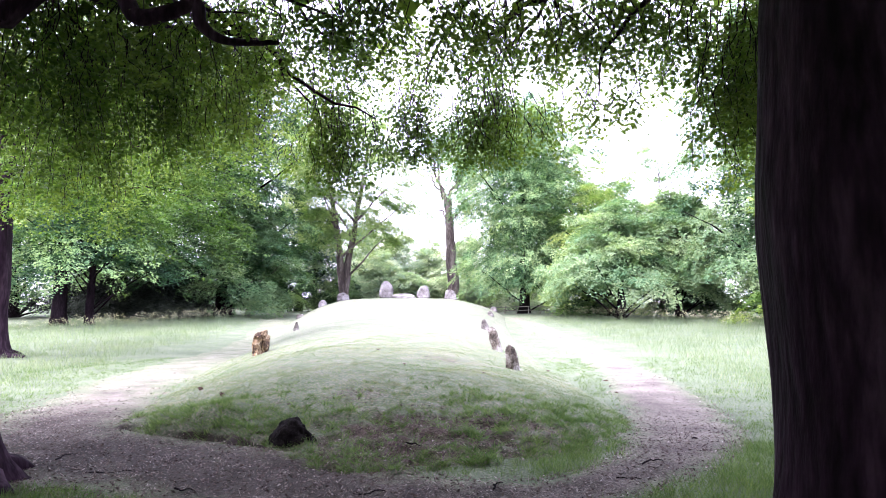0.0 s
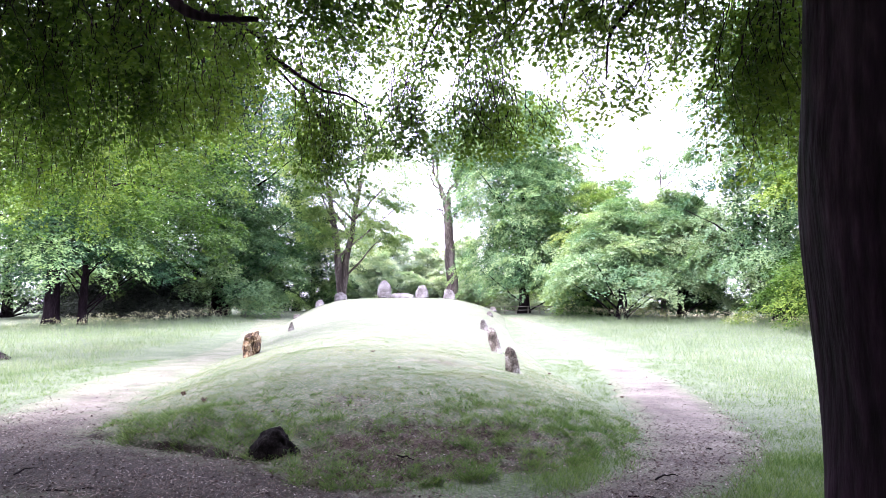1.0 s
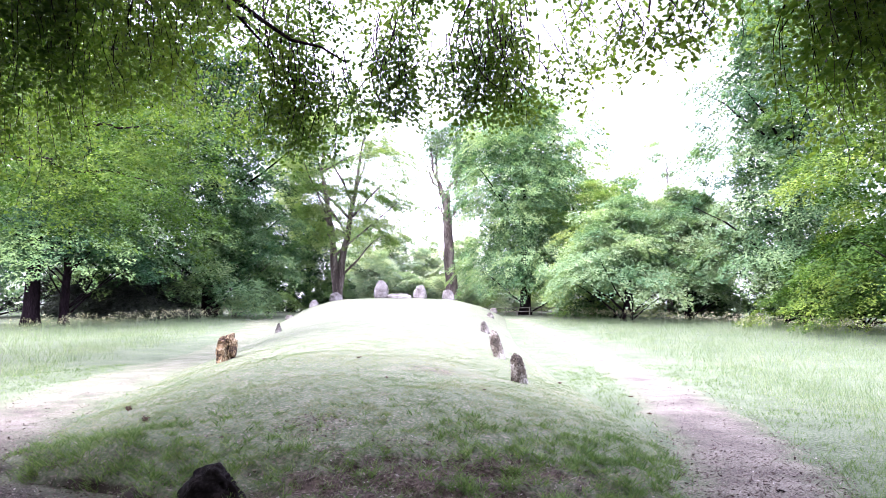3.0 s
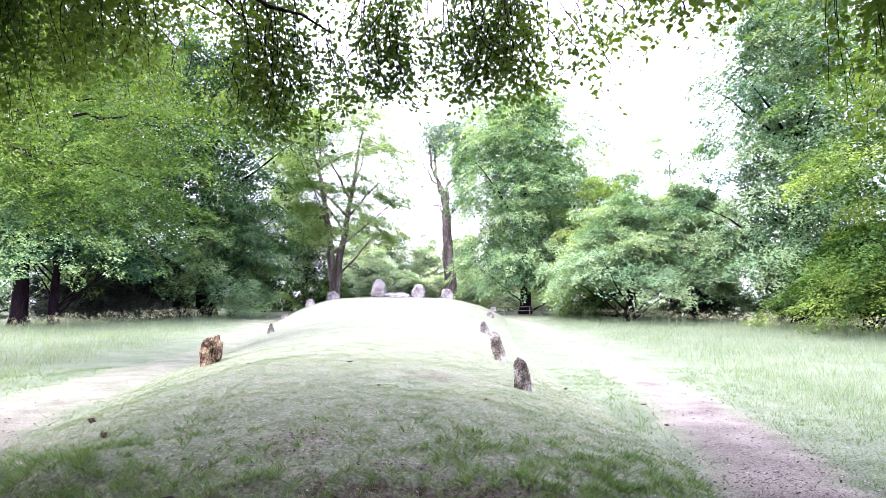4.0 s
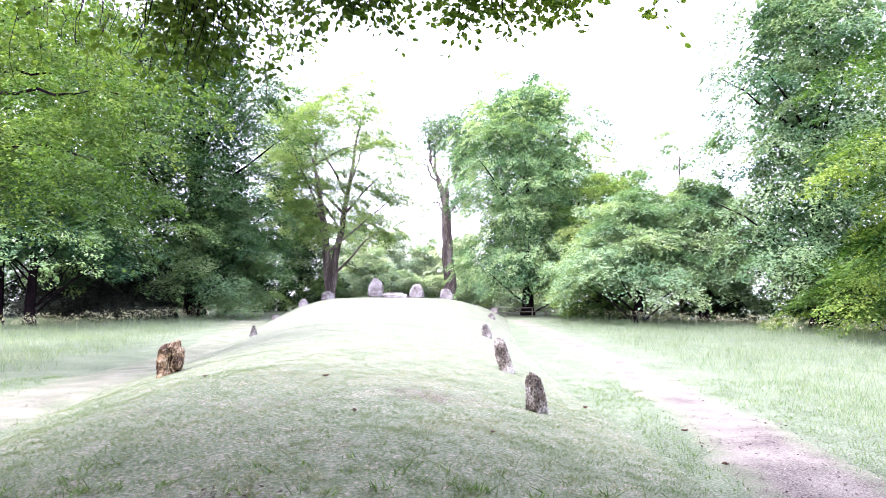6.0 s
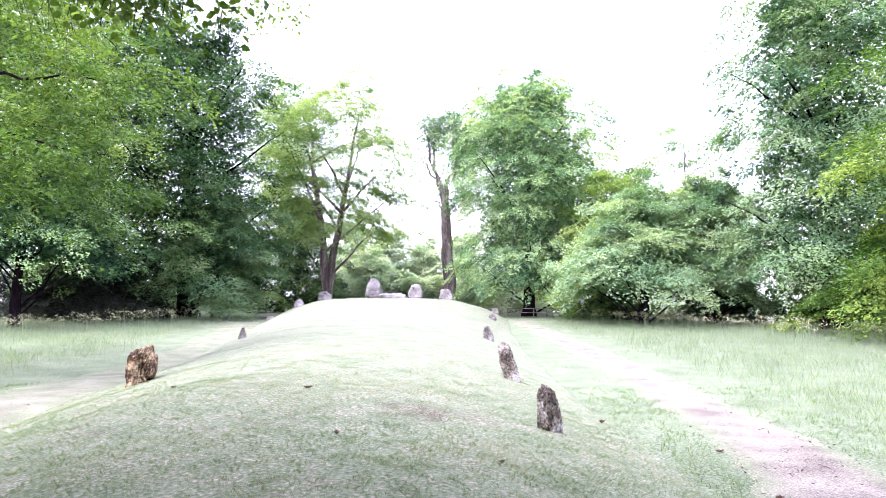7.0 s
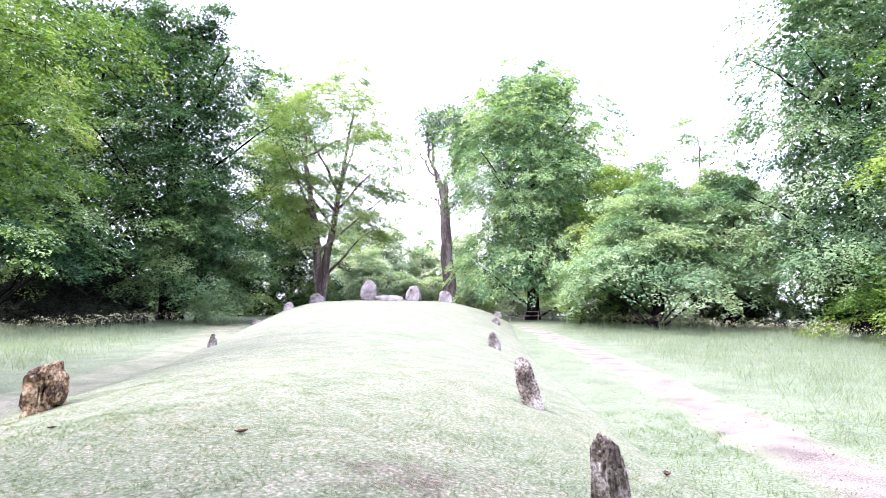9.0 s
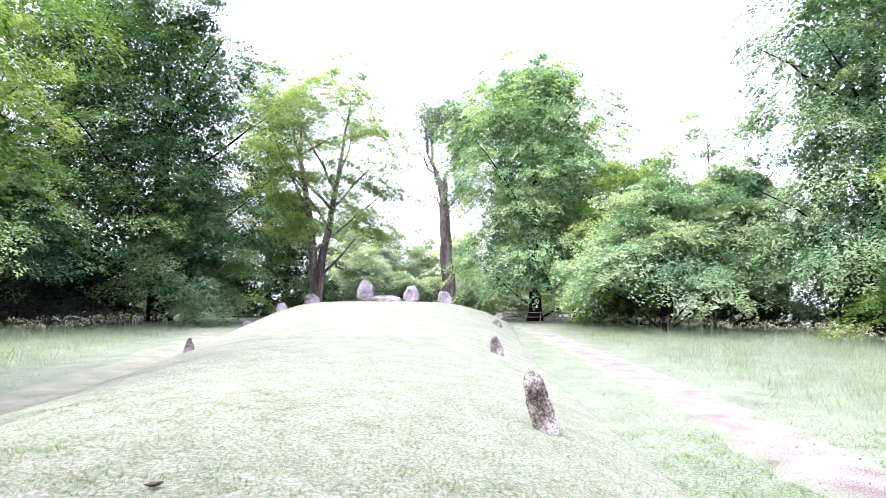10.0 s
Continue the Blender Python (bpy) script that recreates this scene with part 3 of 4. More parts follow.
# added yew-like shrubs whose blackness stands in for shade under the crowns
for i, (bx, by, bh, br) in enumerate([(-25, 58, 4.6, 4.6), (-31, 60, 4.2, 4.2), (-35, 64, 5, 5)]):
    tree("yew_shade_shrub", bx, by, bh, br, 0.2, 0.14, LEAF_YEW_SHADE, BARK, 40, "yew-like shrub with the deep shade under the beeches in its leaf colour", "low", seed=160 + i, k=24, leaf=0.2, dense=1.5, group="dark yews")
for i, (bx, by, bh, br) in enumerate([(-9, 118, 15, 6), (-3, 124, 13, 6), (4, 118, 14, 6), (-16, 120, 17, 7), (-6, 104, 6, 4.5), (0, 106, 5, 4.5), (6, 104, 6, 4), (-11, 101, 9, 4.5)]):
    tree("far_tree", bx, by, bh, br, 0.6, 0.3, LEAF_HAZE, BARK, 60, "far green tree with the haze of distance in its leaf colour", "round", seed=30 + i, k=16, leaf=0.36, length=1.4, dense=0.8, per=24, wide=0.75, group="far trees")


def woodland_edge():
    """Undergrowth and far woods that close the field all round."""
    rng = np.random.RandomState(71)
    bits = []
    for a0, a1, far, tall, count in ((-90, -20, 92, 7, 1600), (-90, -22, 100, 13, 700), (12, 90, 95, 8, 1600), (14, 90, 104, 13, 700)):
        a = np.radians(rng.uniform(a0, a1, count))
        d = far + rng.normal(0, 3, count)
        x, y = np.sin(a) * d, np.cos(a) * d
        z = ground_z(x, y) + 0.3 + tall * (0.6 + 0.6 * lattice(x * 0.14, y * 0.14 + 9, 31)) * rng.uniform(0, 1, count) ** 0.8
        bits.append(sprays(np.stack([x, y, z], -1), np.stack([-np.sin(a), -np.cos(a), 0 * a], -1) + rng.normal(0, 0.7, (count, 3)), 2.2, 16, 0.5, rng, 0.4, 0.8, 0.8, 3))
    tagged(new("woodland_edge", mesh_from("woodland_edge", *joined(bits), LEAF_COOL)), "far hedge and woodland closing the field", "woodland", kind="stuff")


woodland_edge()


def dead_tree(x, y):
    rng = np.random.RandomState(21)
    root = thing("bare_tree", (x, y, float(ground_z(x, y))), "tall half-dead tree with bare grey forked limbs", "tree")
    v, f = tube(bent((0, 0, -0.2), (-0.7, 0, 12.0), 16, 0, rng, 0.06), np.linspace(0.8, 0.5, 16), 14, 0.05, rng, 0.4)
    part("trunk", mesh_from("trunk", v, f, BARK_GREY, True), root)
    ends = []
    for a, b, r0 in (((-0.7, 0, 11.7), (-2.7, 0.5, 18.5), 0.4), ((-0.7, 0, 11.8), (0.9, -0.4, 18.0), 0.32), ((-0.6, 0, 10.4), (1.9, 0.3, 13.4), 0.18), ((-1.4, 0.1, 13.8), (-3.2, -0.3, 17.0), 0.18), ((-0.6, 0, 11.0), (-2.1, 0.2, 12.6), 0.13),
                     ((0.3, -0.2, 15.2), (0.4, 0.4, 22.0), 0.2), ((-2.0, 0.2, 16.2), (-1.0, 0.2, 22.0), 0.17), ((0.7, 0, 16.4), (3.0, 0, 22.5), 0.16), ((-2.4, 0.3, 17.4), (-3.2, 0.4, 21.5), 0.13), ((0.2, 0.1, 14.8), (2.8, 0.6, 18.6), 0.14)):
        p = bent(a, b, 10, 0.15, rng, 0.17)
        v, f = tube(p, np.linspace(r0, 0.05, 10), 8, 0.05, rng)
        part("limb", mesh_from("limb", v, f, BARK_GREY, True), root)
        ends.append(p)
    twigs = []
    for p in ends:
        for i in rng.randint(4, 10, 7):
            twigs.append(tube(bent(p[i], p[i] + rng.normal(0, 0.8, 3) + [0, 0, 0.9], 6, 0.1, rng, 0.06), np.linspace(0.045, 0.015, 6), 5))
    tagged(part("twig", mesh_from("twig", *joined(twigs), BARK_GREY, True), root), kind="stuff")
    along = np.concatenate([p[3:] for p in ends[1:] if p[-1, 0] > -2.0 or p[-1, 2] > 20])
    at = along[rng.randint(0, len(along), 1500)] + rng.normal(0, 0.75, (1500, 3)) + [0.35, 0, 0.5]
    at = np.concatenate([at, np.array([1.6, 0.2, 20.5]) + rng.normal(0, 1, (420, 3)) * [1.5, 1.2, 2.2]])
    v, f = sprays(at, rng.normal(0, 1, (len(at), 3)) * [1, 1, 0.3], 1.0, 14, 0.23, rng, 0.8, 0.6, 0.8, 3)
    part("crown", mesh_from("crown", v, f, LEAF_COOL), root)


dead_tree(1.25, 78)


# ---- near beeches ----
def strands(tops, lengths, leaf, rng, step=0.06):
    """Hanging twigs with leaves along them: the leaves' arrays and the twigs'."""
    at, way, twigs = [], [], []
    for top, ln in zip(tops, lengths):
        n = max(5, int(ln / 0.22))
        sway = rng.normal(0, 0.16, 2)
        s = np.linspace(0, 1, n)
        p = top + np.stack([sway[0] * s + 0.07 * np.sin(s * 7 + top[0]), sway[1] * s, -ln * s], -1)
        twigs.append(tube(p, np.linspace(0.009, 0.003, n), 4))
        m = max(6, int(ln / step))
        j = rng.uniform(0.02, 1, m)
        at.append(np.stack([np.interp(j, s, p[:, i]) for i in range(3)], -1))
        a = rng.uniform(0, 6.283, m)
        way.append(np.stack([np.cos(a), np.sin(a), -0.5 + 0 * a], -1))
    at, way = np.concatenate(at), np.concatenate(way)
    v, _ = sprays(at, way, 0.26, 4, leaf, rng, 0.3, 0.7, 0.72)
    if leaf > 0.08:
        return (v, np.arange(len(v)).reshape(-1, 4)), joined(twigs)
    # an oval leaf, folded a little along its rib
    q = v.reshape(-1, 4, 3)
    b, rt, tip, lt = q[:, 0], q[:, 1], q[:, 2], q[:, 3]
    rib = tip - b
    out = (rt - lt) * 0.5
    fold = np.cross(rib, out)
    fold *= 0.18 * np.linalg.norm(out, axis=1)[:, None] / (np.linalg.norm(fold, axis=1)[:, None] + 1e-9)
    six = np.stack([b, b + rib * 0.28 + out * 0.92 + fold, b + rib * 0.66 + out * 0.8 + fold, tip, b + rib * 0.66 - out * 0.8 + fold, b + rib * 0.28 - out * 0.92 + fold], 1)
    k = np.arange(len(six))[:, None] * 6
    faces = np.concatenate([k + [0, 1, 2, 3], k + [0, 3, 4, 5]])
    return (six.reshape(-1, 3), faces), joined(twigs)


def near_beech(x, y, girth, lean, seed, clumps, dome, leaf_mat, label, leaf=0.075, flare=0.6, crown_leaf=0.42, plates=0):
    """A great beech close by. clumps of hanging twigs: (x, y, lowest z, rx, ry, number, length). dome: (x, y, z, rx,
    ry, rz, fans), crown leaves, many of them unseen and added to block light.
    """
    rng = np.random.RandomState(seed)
    base = float(ground_z(x, y))
    root = thing("great_beech_tree", (x, y, base), label, "tree", "great beeches")
    n = 48
    hh = np.linspace(-0.2, 9.5, n)
    pts = np.stack([lean[0] * hh + 0.05 * np.sin(hh * 1.1 + seed), lean[1] * hh, hh], -1)
    v, f = tube(pts, girth * (1 - 0.03 * hh) + 0.05 * np.exp(-((hh - 2.7) / 0.8) ** 2), 64, 0.025, rng, flare)
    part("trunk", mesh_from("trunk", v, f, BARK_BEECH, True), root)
    for i in range(6):
        a = 1.05 * i + rng.uniform(-0.3, 0.3)
        ln = girth * rng.uniform(2.0, 3.0)
        far = np.array([math.cos(a) * ln, math.sin(a) * ln, -0.06])
        v, f = tube(bent((math.cos(a) * girth * 0.8, math.sin(a) * girth * 0.8, 0.22), far, 9, -0.04, rng, 0.03), np.linspace(0.24, 0.035, 9), 8, 0.08, rng)
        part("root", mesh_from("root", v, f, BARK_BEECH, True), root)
    leaf_bits, twig_bits = [], []
    for cx, cy, z0, rx, ry, count, ln in clumps:
        tops = np.stack([cx + rx * rng.normal(0, 0.6, count) - x, cy + ry * rng.normal(0, 0.6, count) - y, z0 - base + np.abs(rng.normal(0, 0.45, count)) * ln * 0.7], -1)
        lens = ln * rng.uniform(0.4, 1.2, count)
        tops[:, 2] += lens
        leaves, twigs = strands(tops, lens, leaf, rng, 0.064 if leaf < 0.08 else 0.085)
        leaf_bits.append(leaves)
        if plates:
            b0 = np.array([cx - x, cy - y, z0 - base]) + np.stack([rng.uniform(-1.6, 0.2, plates), rng.uniform(-0.6, 1.2, plates), np.linspace(0.2, 1.5, plates) * ln], -1)
            turn = rng.uniform(-1.9, 0.6, plates)
            b1 = b0 + np.stack([np.cos(turn), np.sin(turn), -0.22 + 0 * turn], -1) * rng.uniform(1.6, 2.9, (plates, 1))
            at, go, _ = boughs(b0, b1, np.full(plates, 30), 0.34, rng)
            leaf_bits.append(sprays(at, go, 0.6, 18, leaf, rng, 0.35, 0.4, 0.7))
        twig_bits.append(twigs)
        for p in tops[rng.choice(count, 1, False)]:
            line = bent((lean[0] * 6, lean[1] * 6, rng.uniform(6.5, 8)), p + [0, 0, 0.05], 16, 0.4, rng, 0.13)
            v, f = tube(line, np.linspace(0.11, 0.012, 16), 7, 0.05, rng)
            part("limb", mesh_from("limb", v, f, BARK_BEECH, True), root)
    tagged(part("foliage", mesh_from("foliage", *joined(leaf_bits), leaf_mat), root, "hanging beech twigs in full leaf"), kind="stuff")
    tagged(part("twig", mesh_from("twig", *joined(twig_bits), BARK_BEECH, True), root), kind="stuff")
    bits = []
    for cx, cy, cz, rx, ry, rz, fans in dome:
        d = rng.normal(0, 1, (fans, 3))
        d[:, 2] = np.abs(d[:, 2]) - 0.1
        d /= np.linalg.norm(d, axis=1)[:, None]
        at = np.array([cx - x, cy - y, cz - base]) + d * [rx, ry, rz] * rng.uniform(0.55, 1.05, (fans, 1))
        # unseen low leaves behind the camera, added to darken trunk and foreground
        behind = cz < 3
        wy, wz = at[:, 1] + y, at[:, 2] + base
        wx = at[:, 0] + x
        # more unseen leaves out to the sides, added against low sky light
        side_screen = (np.abs(wx - 0.2) > 0.78 * np.maximum(wy, 0) + 3.5) & (wy < 8)
        keep = np.where((wy > 16) | side_screen, wz > 1.6, np.where(wy > -2.5, wz > 2.6 + 0.5 * np.maximum(8.2, wy), wz > 0.9))
        bits.append(sprays(at[keep], (d * [1, 1, 0.2])[keep], 1.3, 10 if crown_leaf > 0.3 else 24, 0.5 if behind else crown_leaf, rng, 0.2, 0.6, 0.8, 3))
    part("crown", mesh_from("crown", *joined(bits), leaf_mat), root)
    return root


near_beech(3.14, 4.55, 0.83, (0.0, 0.0), 51,
    [(1.0, 12.1, 4.5, 0.5, 0.6, 48, 1.5), (1.7, 12.3, 4.75, 0.4, 0.6, 14, 1.0), (-0.5, 12.1, 4.5, 0.38, 0.5, 32, 1.3), (0.15, 12.4, 4.65, 0.3, 0.5, 8, 1.1), (2.6, 11.8, 5.3, 0.6, 0.8, 16, 0.9),
     (2.8, 9.8, 4.55, 0.45, 0.45, 12, 0.8), (0.6, 10.4, 5.5, 1.3, 0.9, 24, 0.9), (2.4, 9.4, 5.4, 0.9, 0.8, 18, 0.9), (4.6, 9.4, 3.75, 0.6, 0.7, 40, 2.2), (6.0, 10.3, 3.6, 0.9, 1.2, 46, 2.4), (1.0, 12.2, 5.9, 0.8, 1.0, 18, 1.6), (-0.7, 12.3, 5.8, 0.7, 0.9, 16, 1.6), (2.6, 12.0, 6.3, 0.9, 1.0, 18, 1.5), (4.2, 11.0, 5.6, 0.8, 1.0, 26, 1.6),
     (1.0, 9.4, 5.4, 1.2, 0.8, 34, 1.0), (0.2, 8.2, 5.25, 0.9, 0.6, 26, 0.8), (1.8, 8.0, 5.1, 0.8, 0.6, 26, 0.8), (-1.5, 9.6, 5.5, 0.9, 0.7, 26, 0.9), (3.4, 9.6, 5.3, 0.9, 0.8, 34, 1.2), (4.3, 8.8, 4.1, 0.55, 0.6, 46, 1.6), (7.8, 12.5, 3.8, 1.1, 1.4, 30, 2.5)],
    [(3.5, 2.0, 5.5, 8.5, 8.5, 6, 3500), (3.5, -2.0, 1.2, 10, 9, 6, 3200)], LEAF_BEECH,
    "great smooth-barked beech whose twigs overhang the path")
left_beech = near_beech(-5.92, 7.6, 0.6, (-0.03, 0.0), 52,
    [(-2.7, 18.5, 6.8, 0.5, 0.6, 9, 0.9), (-3.8, 15.4, 5.2, 0.4, 0.4, 12, 1.0), (-5.2, 16.5, 5.6, 0.5, 0.5, 14, 1.3), (-2.1, 12.5, 4.1, 0.45, 0.5, 42, 1.8), (-1.3, 12.5, 4.45, 0.35, 0.5, 13, 1.3), (-3.0, 12.7, 5.8, 0.7, 0.8, 9, 1.0), (-2.0, 10.6, 5.9, 1.0, 0.8, 12, 0.9), (-4.6, 10.5, 4.3, 0.8, 1.0, 46, 2.1),
     (-6.2, 11.5, 3.9, 1.0, 1.3, 56, 2.4), (-8.0, 13, 3.6, 1.1, 1.4, 46, 2.4), (-3.9, 12.2, 5.2, 0.6, 0.7, 10, 1.4), (-2.0, 12.5, 5.8, 0.7, 0.8, 20, 1.9), (-3.6, 12.8, 6.3, 1.0, 1.0, 18, 1.8), (-4.8, 10.2, 5.4, 1.2, 1.0, 46, 1.6), (-6.6, 11.0, 5.4, 1.2, 1.2, 46, 2.0), (-3.2, 9.4, 5.4, 1.0, 0.8, 34, 1.0), (-1.4, 8.0, 5.2, 0.9, 0.6, 28, 0.8), (-8.6, 11.5, 5.2, 1.1, 1.2, 44, 2.2), (-6.0, 9.2, 4.9, 1.0, 0.8, 34, 1.2), (-4.5, 8.6, 4.9, 0.9, 0.6, 24, 0.9), (-7.2, 9.5, 5.4, 1.0, 0.8, 30, 1.4), (-5.6, 9.0, 5.6, 0.8, 0.6, 26, 1.0), (-8.5, 11.0, 4.6, 1.0, 1.0, 40, 1.8), (-6.6, 9.8, 4.5, 1.0, 0.8, 40, 1.2), (-3.4, 11.0, 5.6, 0.7, 0.7, 26, 1.2), (-5.2, 13.0, 5.0, 0.8, 0.9, 40, 2.0), (-6.9, 14.5, 5.1, 1.0, 1.0, 40, 2.4), (-4.2, 14.5, 7.0, 0.7, 0.8, 24, 1.6), (-8.6, 16.0, 5.0, 1.2, 1.2, 36, 2.6), (-4.0, 11.8, 4.95, 0.6, 0.7, 26, 1.6)],
    [(-6, 3.5, 5.5, 9, 7.5, 6, 3300), (-8, -2.0, 1.2, 9, 8, 6, 2600)], LEAF_BEECH,
    "great beech with spreading roots beside the earth path", flare=0.8)
# its crooked low limb over the path
crook = smooth_line(np.array([(-5.9, 7.6, 4.9), (-5.0, 7.95, 6.1), (-4.3, 8.2, 6.12), (-4.0, 8.2, 5.74), (-3.6, 8.2, 5.78), (-3.22, 8.2, 5.9), (-3.14, 8.2, 5.62), (-2.8, 8.2, 5.4), (-2.2, 8.5, 5.5)]), 48)
v, f = tube(crook - np.array(left_beech.location), np.interp(np.linspace(0, 1, 48), [0, 0.3, 0.75, 1], [0.17, 0.115, 0.08, 0.03]), 10, 0.05, np.random.RandomState(55))
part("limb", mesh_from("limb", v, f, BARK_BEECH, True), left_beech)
near_beech(-17, 24, 0.6, (0.0, 0.0), 53,
    [(-9.2, 24, 4.6, 0.8, 1.2, 5, 1.8), (-8.6, 24.5, 6.4, 0.6, 1.0, 4, 1.8), (-11.8, 23.5, 4.4, 1.0, 1.4, 6, 2.2), (-10.5, 24.5, 6.8, 1.2, 1.6, 6, 2.4), (-13.5, 23, 5.6, 1.2, 1.6, 6, 2.6), (-12.5, 25, 8.2, 1.5, 2, 6, 2.6), (-10.2, 24.5, 9, 1.3, 1.8, 6, 2.4), (-15, 24, 7, 1.4, 2, 6, 2.6), (-14.2, 24, 10.2, 1.4, 2, 6, 2.6)],
    [(-16.5, 27, 6.0, 5.5, 5.0, 8.5, 800)], LEAF_FRESH,
    "great beech with bright hanging foliage beside the meadow", 0.1, crown_leaf=0.18, plates=11)


# ---- standing stones ----
def stone(name, x, y, width, depth, height, mat, label, lean=0.0, turn=0.0, seed=1, point=0.5, sink=0.15, pits=0.1, group="kerb stones", z=None, rugged=1.0):
    """An upright weathered boulder: a blunt slab, narrowing to its top, pitted."""
    bm = bmesh.new()
    bmesh.ops.create_icosphere(bm, subdivisions=5, radius=1.0)
    off = Vector((seed * 3.7, seed * 1.9, seed * 5.3))
    for v in bm.verts:
        p = v.co.copy()
        q = Vector([math.copysign(abs(c) ** 0.62, c) for c in p])
        t = (q.z + 1) / 2
        narrow = 1 - point * max(0, t - 0.25) ** 1.4
        q = Vector((q.x * narrow, q.y * narrow, q.z))
        big = noise.noise(p * 1.1 + off) * 0.28 + noise.noise(p * 2.6 + off) * 0.12
        hole = min(0, noise.noise(p * 4.2 + off * 2) + 0.18) * pits * 3 + noise.noise(p * 9 + off) * 0.03
        cell = noise.voronoi(p * 1.9 + off)[0]
        q += p * (big * rugged + hole + 0.16 * min(cell[1] - cell[0], 0.5) - 0.04)
        v.co = Vector((q.x * width / 2, q.y * depth / 2, q.z * (height + sink) / 2 + (height - sink) / 2))
    me = bpy.data.meshes.new(name)
    bm.to_mesh(me)
    bm.free()
    for pl in me.polygons:
        pl.use_smooth = True
    me.materials.append(mat)
    ob = new(name, me)
    ob.matrix_world = pose(x, y, float(surface(x, y)) - 0.03 if z is None else z, 0, lean, turn)
    return tagged(ob, label, "stone", group)


stone("kerb_stone", -6.15, 21.6, 0.4, 1.0, 0.78, STONE_RUST, "pitted rust-stained kerb stone at the barrow's edge", 6, -6, 2, 0.4, pits=0.34, rugged=1.6)
stone("kerb_stone", 1.84, 16.95, 0.3, 0.3, 0.66, STONE_LICHEN, "small blunt lichened kerb stone in the turf", -11, 35, 23, 0.5, pits=0.24)
stone("kerb_stone", 1.84, 21.85, 0.32, 0.34, 0.88, STONE_LICHEN, "tall narrow kerb stone leaning out of the turf", -16, 0, 4, 0.25)
stone("kerb_stone", 2.14, 33, 0.42, 0.4, 0.55, STONE, "low grey kerb stone at the barrow's edge", -14, 0, 5, 0.6)
stone("kerb_stone", 3.6, 50, 0.5, 0.4, 0.36, STONE, "pale lichened kerb stone far along the barrow", 0, 0, 15, 0.4)
stone("kerb_stone", 4.6, 60, 0.7, 0.5, 0.38, STONE, "low broad kerb stone far along the barrow", 0, 0, 16, 0.3)
stone("kerb_stone", -7.75, 33.5, 0.3, 0.32, 0.46, STONE, "small pointed kerb stone beside the path", 5, 0, 6, 0.9)
stone("kerb_stone", -11.6, 60.5, 0.8, 0.6, 0.6, STONE_PALE, "pale rounded kerb stone far along the barrow", 0, 0, 7, 0.4)
stone("kerb_stone", -12.4, 55, 0.7, 0.5, 0.32, STONE, "low pale kerb stone far along the barrow", 0, 0, 8, 0.3)
stone("boulder", -2.2, 9.7, 0.78, 0.6, 0.42, STONE_DARK, "dark mossy boulder half sunk in the barrow's nose", 0, 15, 9, 0.75, 0.2, z=-0.17)
stone("sarsen_slab", -6.15, 67.4, 1.45, 0.8, 1.95, STONE_PALE, "tall grey sarsen standing at the barrow's end", 0, 5, 11, 0.45, group="facade sarsens", z=2.3)
stone("sarsen_slab", -2.2, 67.4, 1.35, 0.9, 1.5, STONE_PALE, "broad pitted sarsen standing at the barrow's end", 0, -8, 12, 0.5, group="facade sarsens", z=2.3, pits=0.2)
stone("sarsen_slab", 0.6, 67.6, 1.2, 0.7, 1.0, STONE_PALE, "rounded sarsen standing at the barrow's end", 3, 0, 13, 0.45, group="facade sarsens", z=2.3)
stone("sarsen_slab", -4.3, 66.6, 2.6, 1.2, 0.55, STONE_PALE, "low flat pale sarsen lying on the barrow", 0, 3, 17, 0.3, group="facade sarsens")
stone("sarsen_slab", -10.8, 67.5, 1.3, 0.8, 0.85, STONE_PALE, "squat pale sarsen standing at the barrow's end", 0, 0, 14, 0.35, group="facade sarsens", z=2.2)


# ---- grass ----
def blades(x, y, z, height, width, lean, rng):
    n = len(x)
    a = rng.uniform(0, 6.283, n)
    w = width * rng.uniform(0.7, 1.3, n) / 2
    b = rng.uniform(0, 6.283, n)
    out = lean * height * rng.uniform(0.2, 1.2, n)
    p = np.stack([x, y, z - 0.01], -1)
    s = np.stack([np.cos(a) * w, np.sin(a) * w, 0 * w], -1)
    tip = p + np.stack([np.cos(b) * out, np.sin(b) * out, height], -1)
    return np.stack([p - s, p + s, tip], 1).reshape(-1, 3)


def sward(name, label, mat, patches, seed):
    """patches: (x0, x1, y0, y1, number, height, width, lean, rule, blades to a tuft); rule(x, y) says how likely a blade grows there."""
    rng = np.random.RandomState(seed)
    out = []
    for x0, x1, y0, y1, count, h, w, lean, rule, tuft in patches:
        x, y = rng.uniform(x0, x1, count), rng.uniform(y0, y1, count)
        keep = rng.rand(count) < rule(x, y)
        x, y = x[keep], y[keep]
        if tuft > 1:
            x, y = np.repeat(x, tuft), np.repeat(y, tuft)
            x, y = x + rng.normal(0, h * 0.7, len(x)), y + rng.normal(0, h * 0.7, len(x))
        out.append(blades(x, y, surface(x, y), h * rng.uniform(0.5, 1.3, len(x)), w, lean, rng))
    v = np.concatenate(out)
    return tagged(new(name, mesh_from(name, v, np.arange(len(v)).reshape(-1, 3), mat)), label, "grass", kind="stuff")


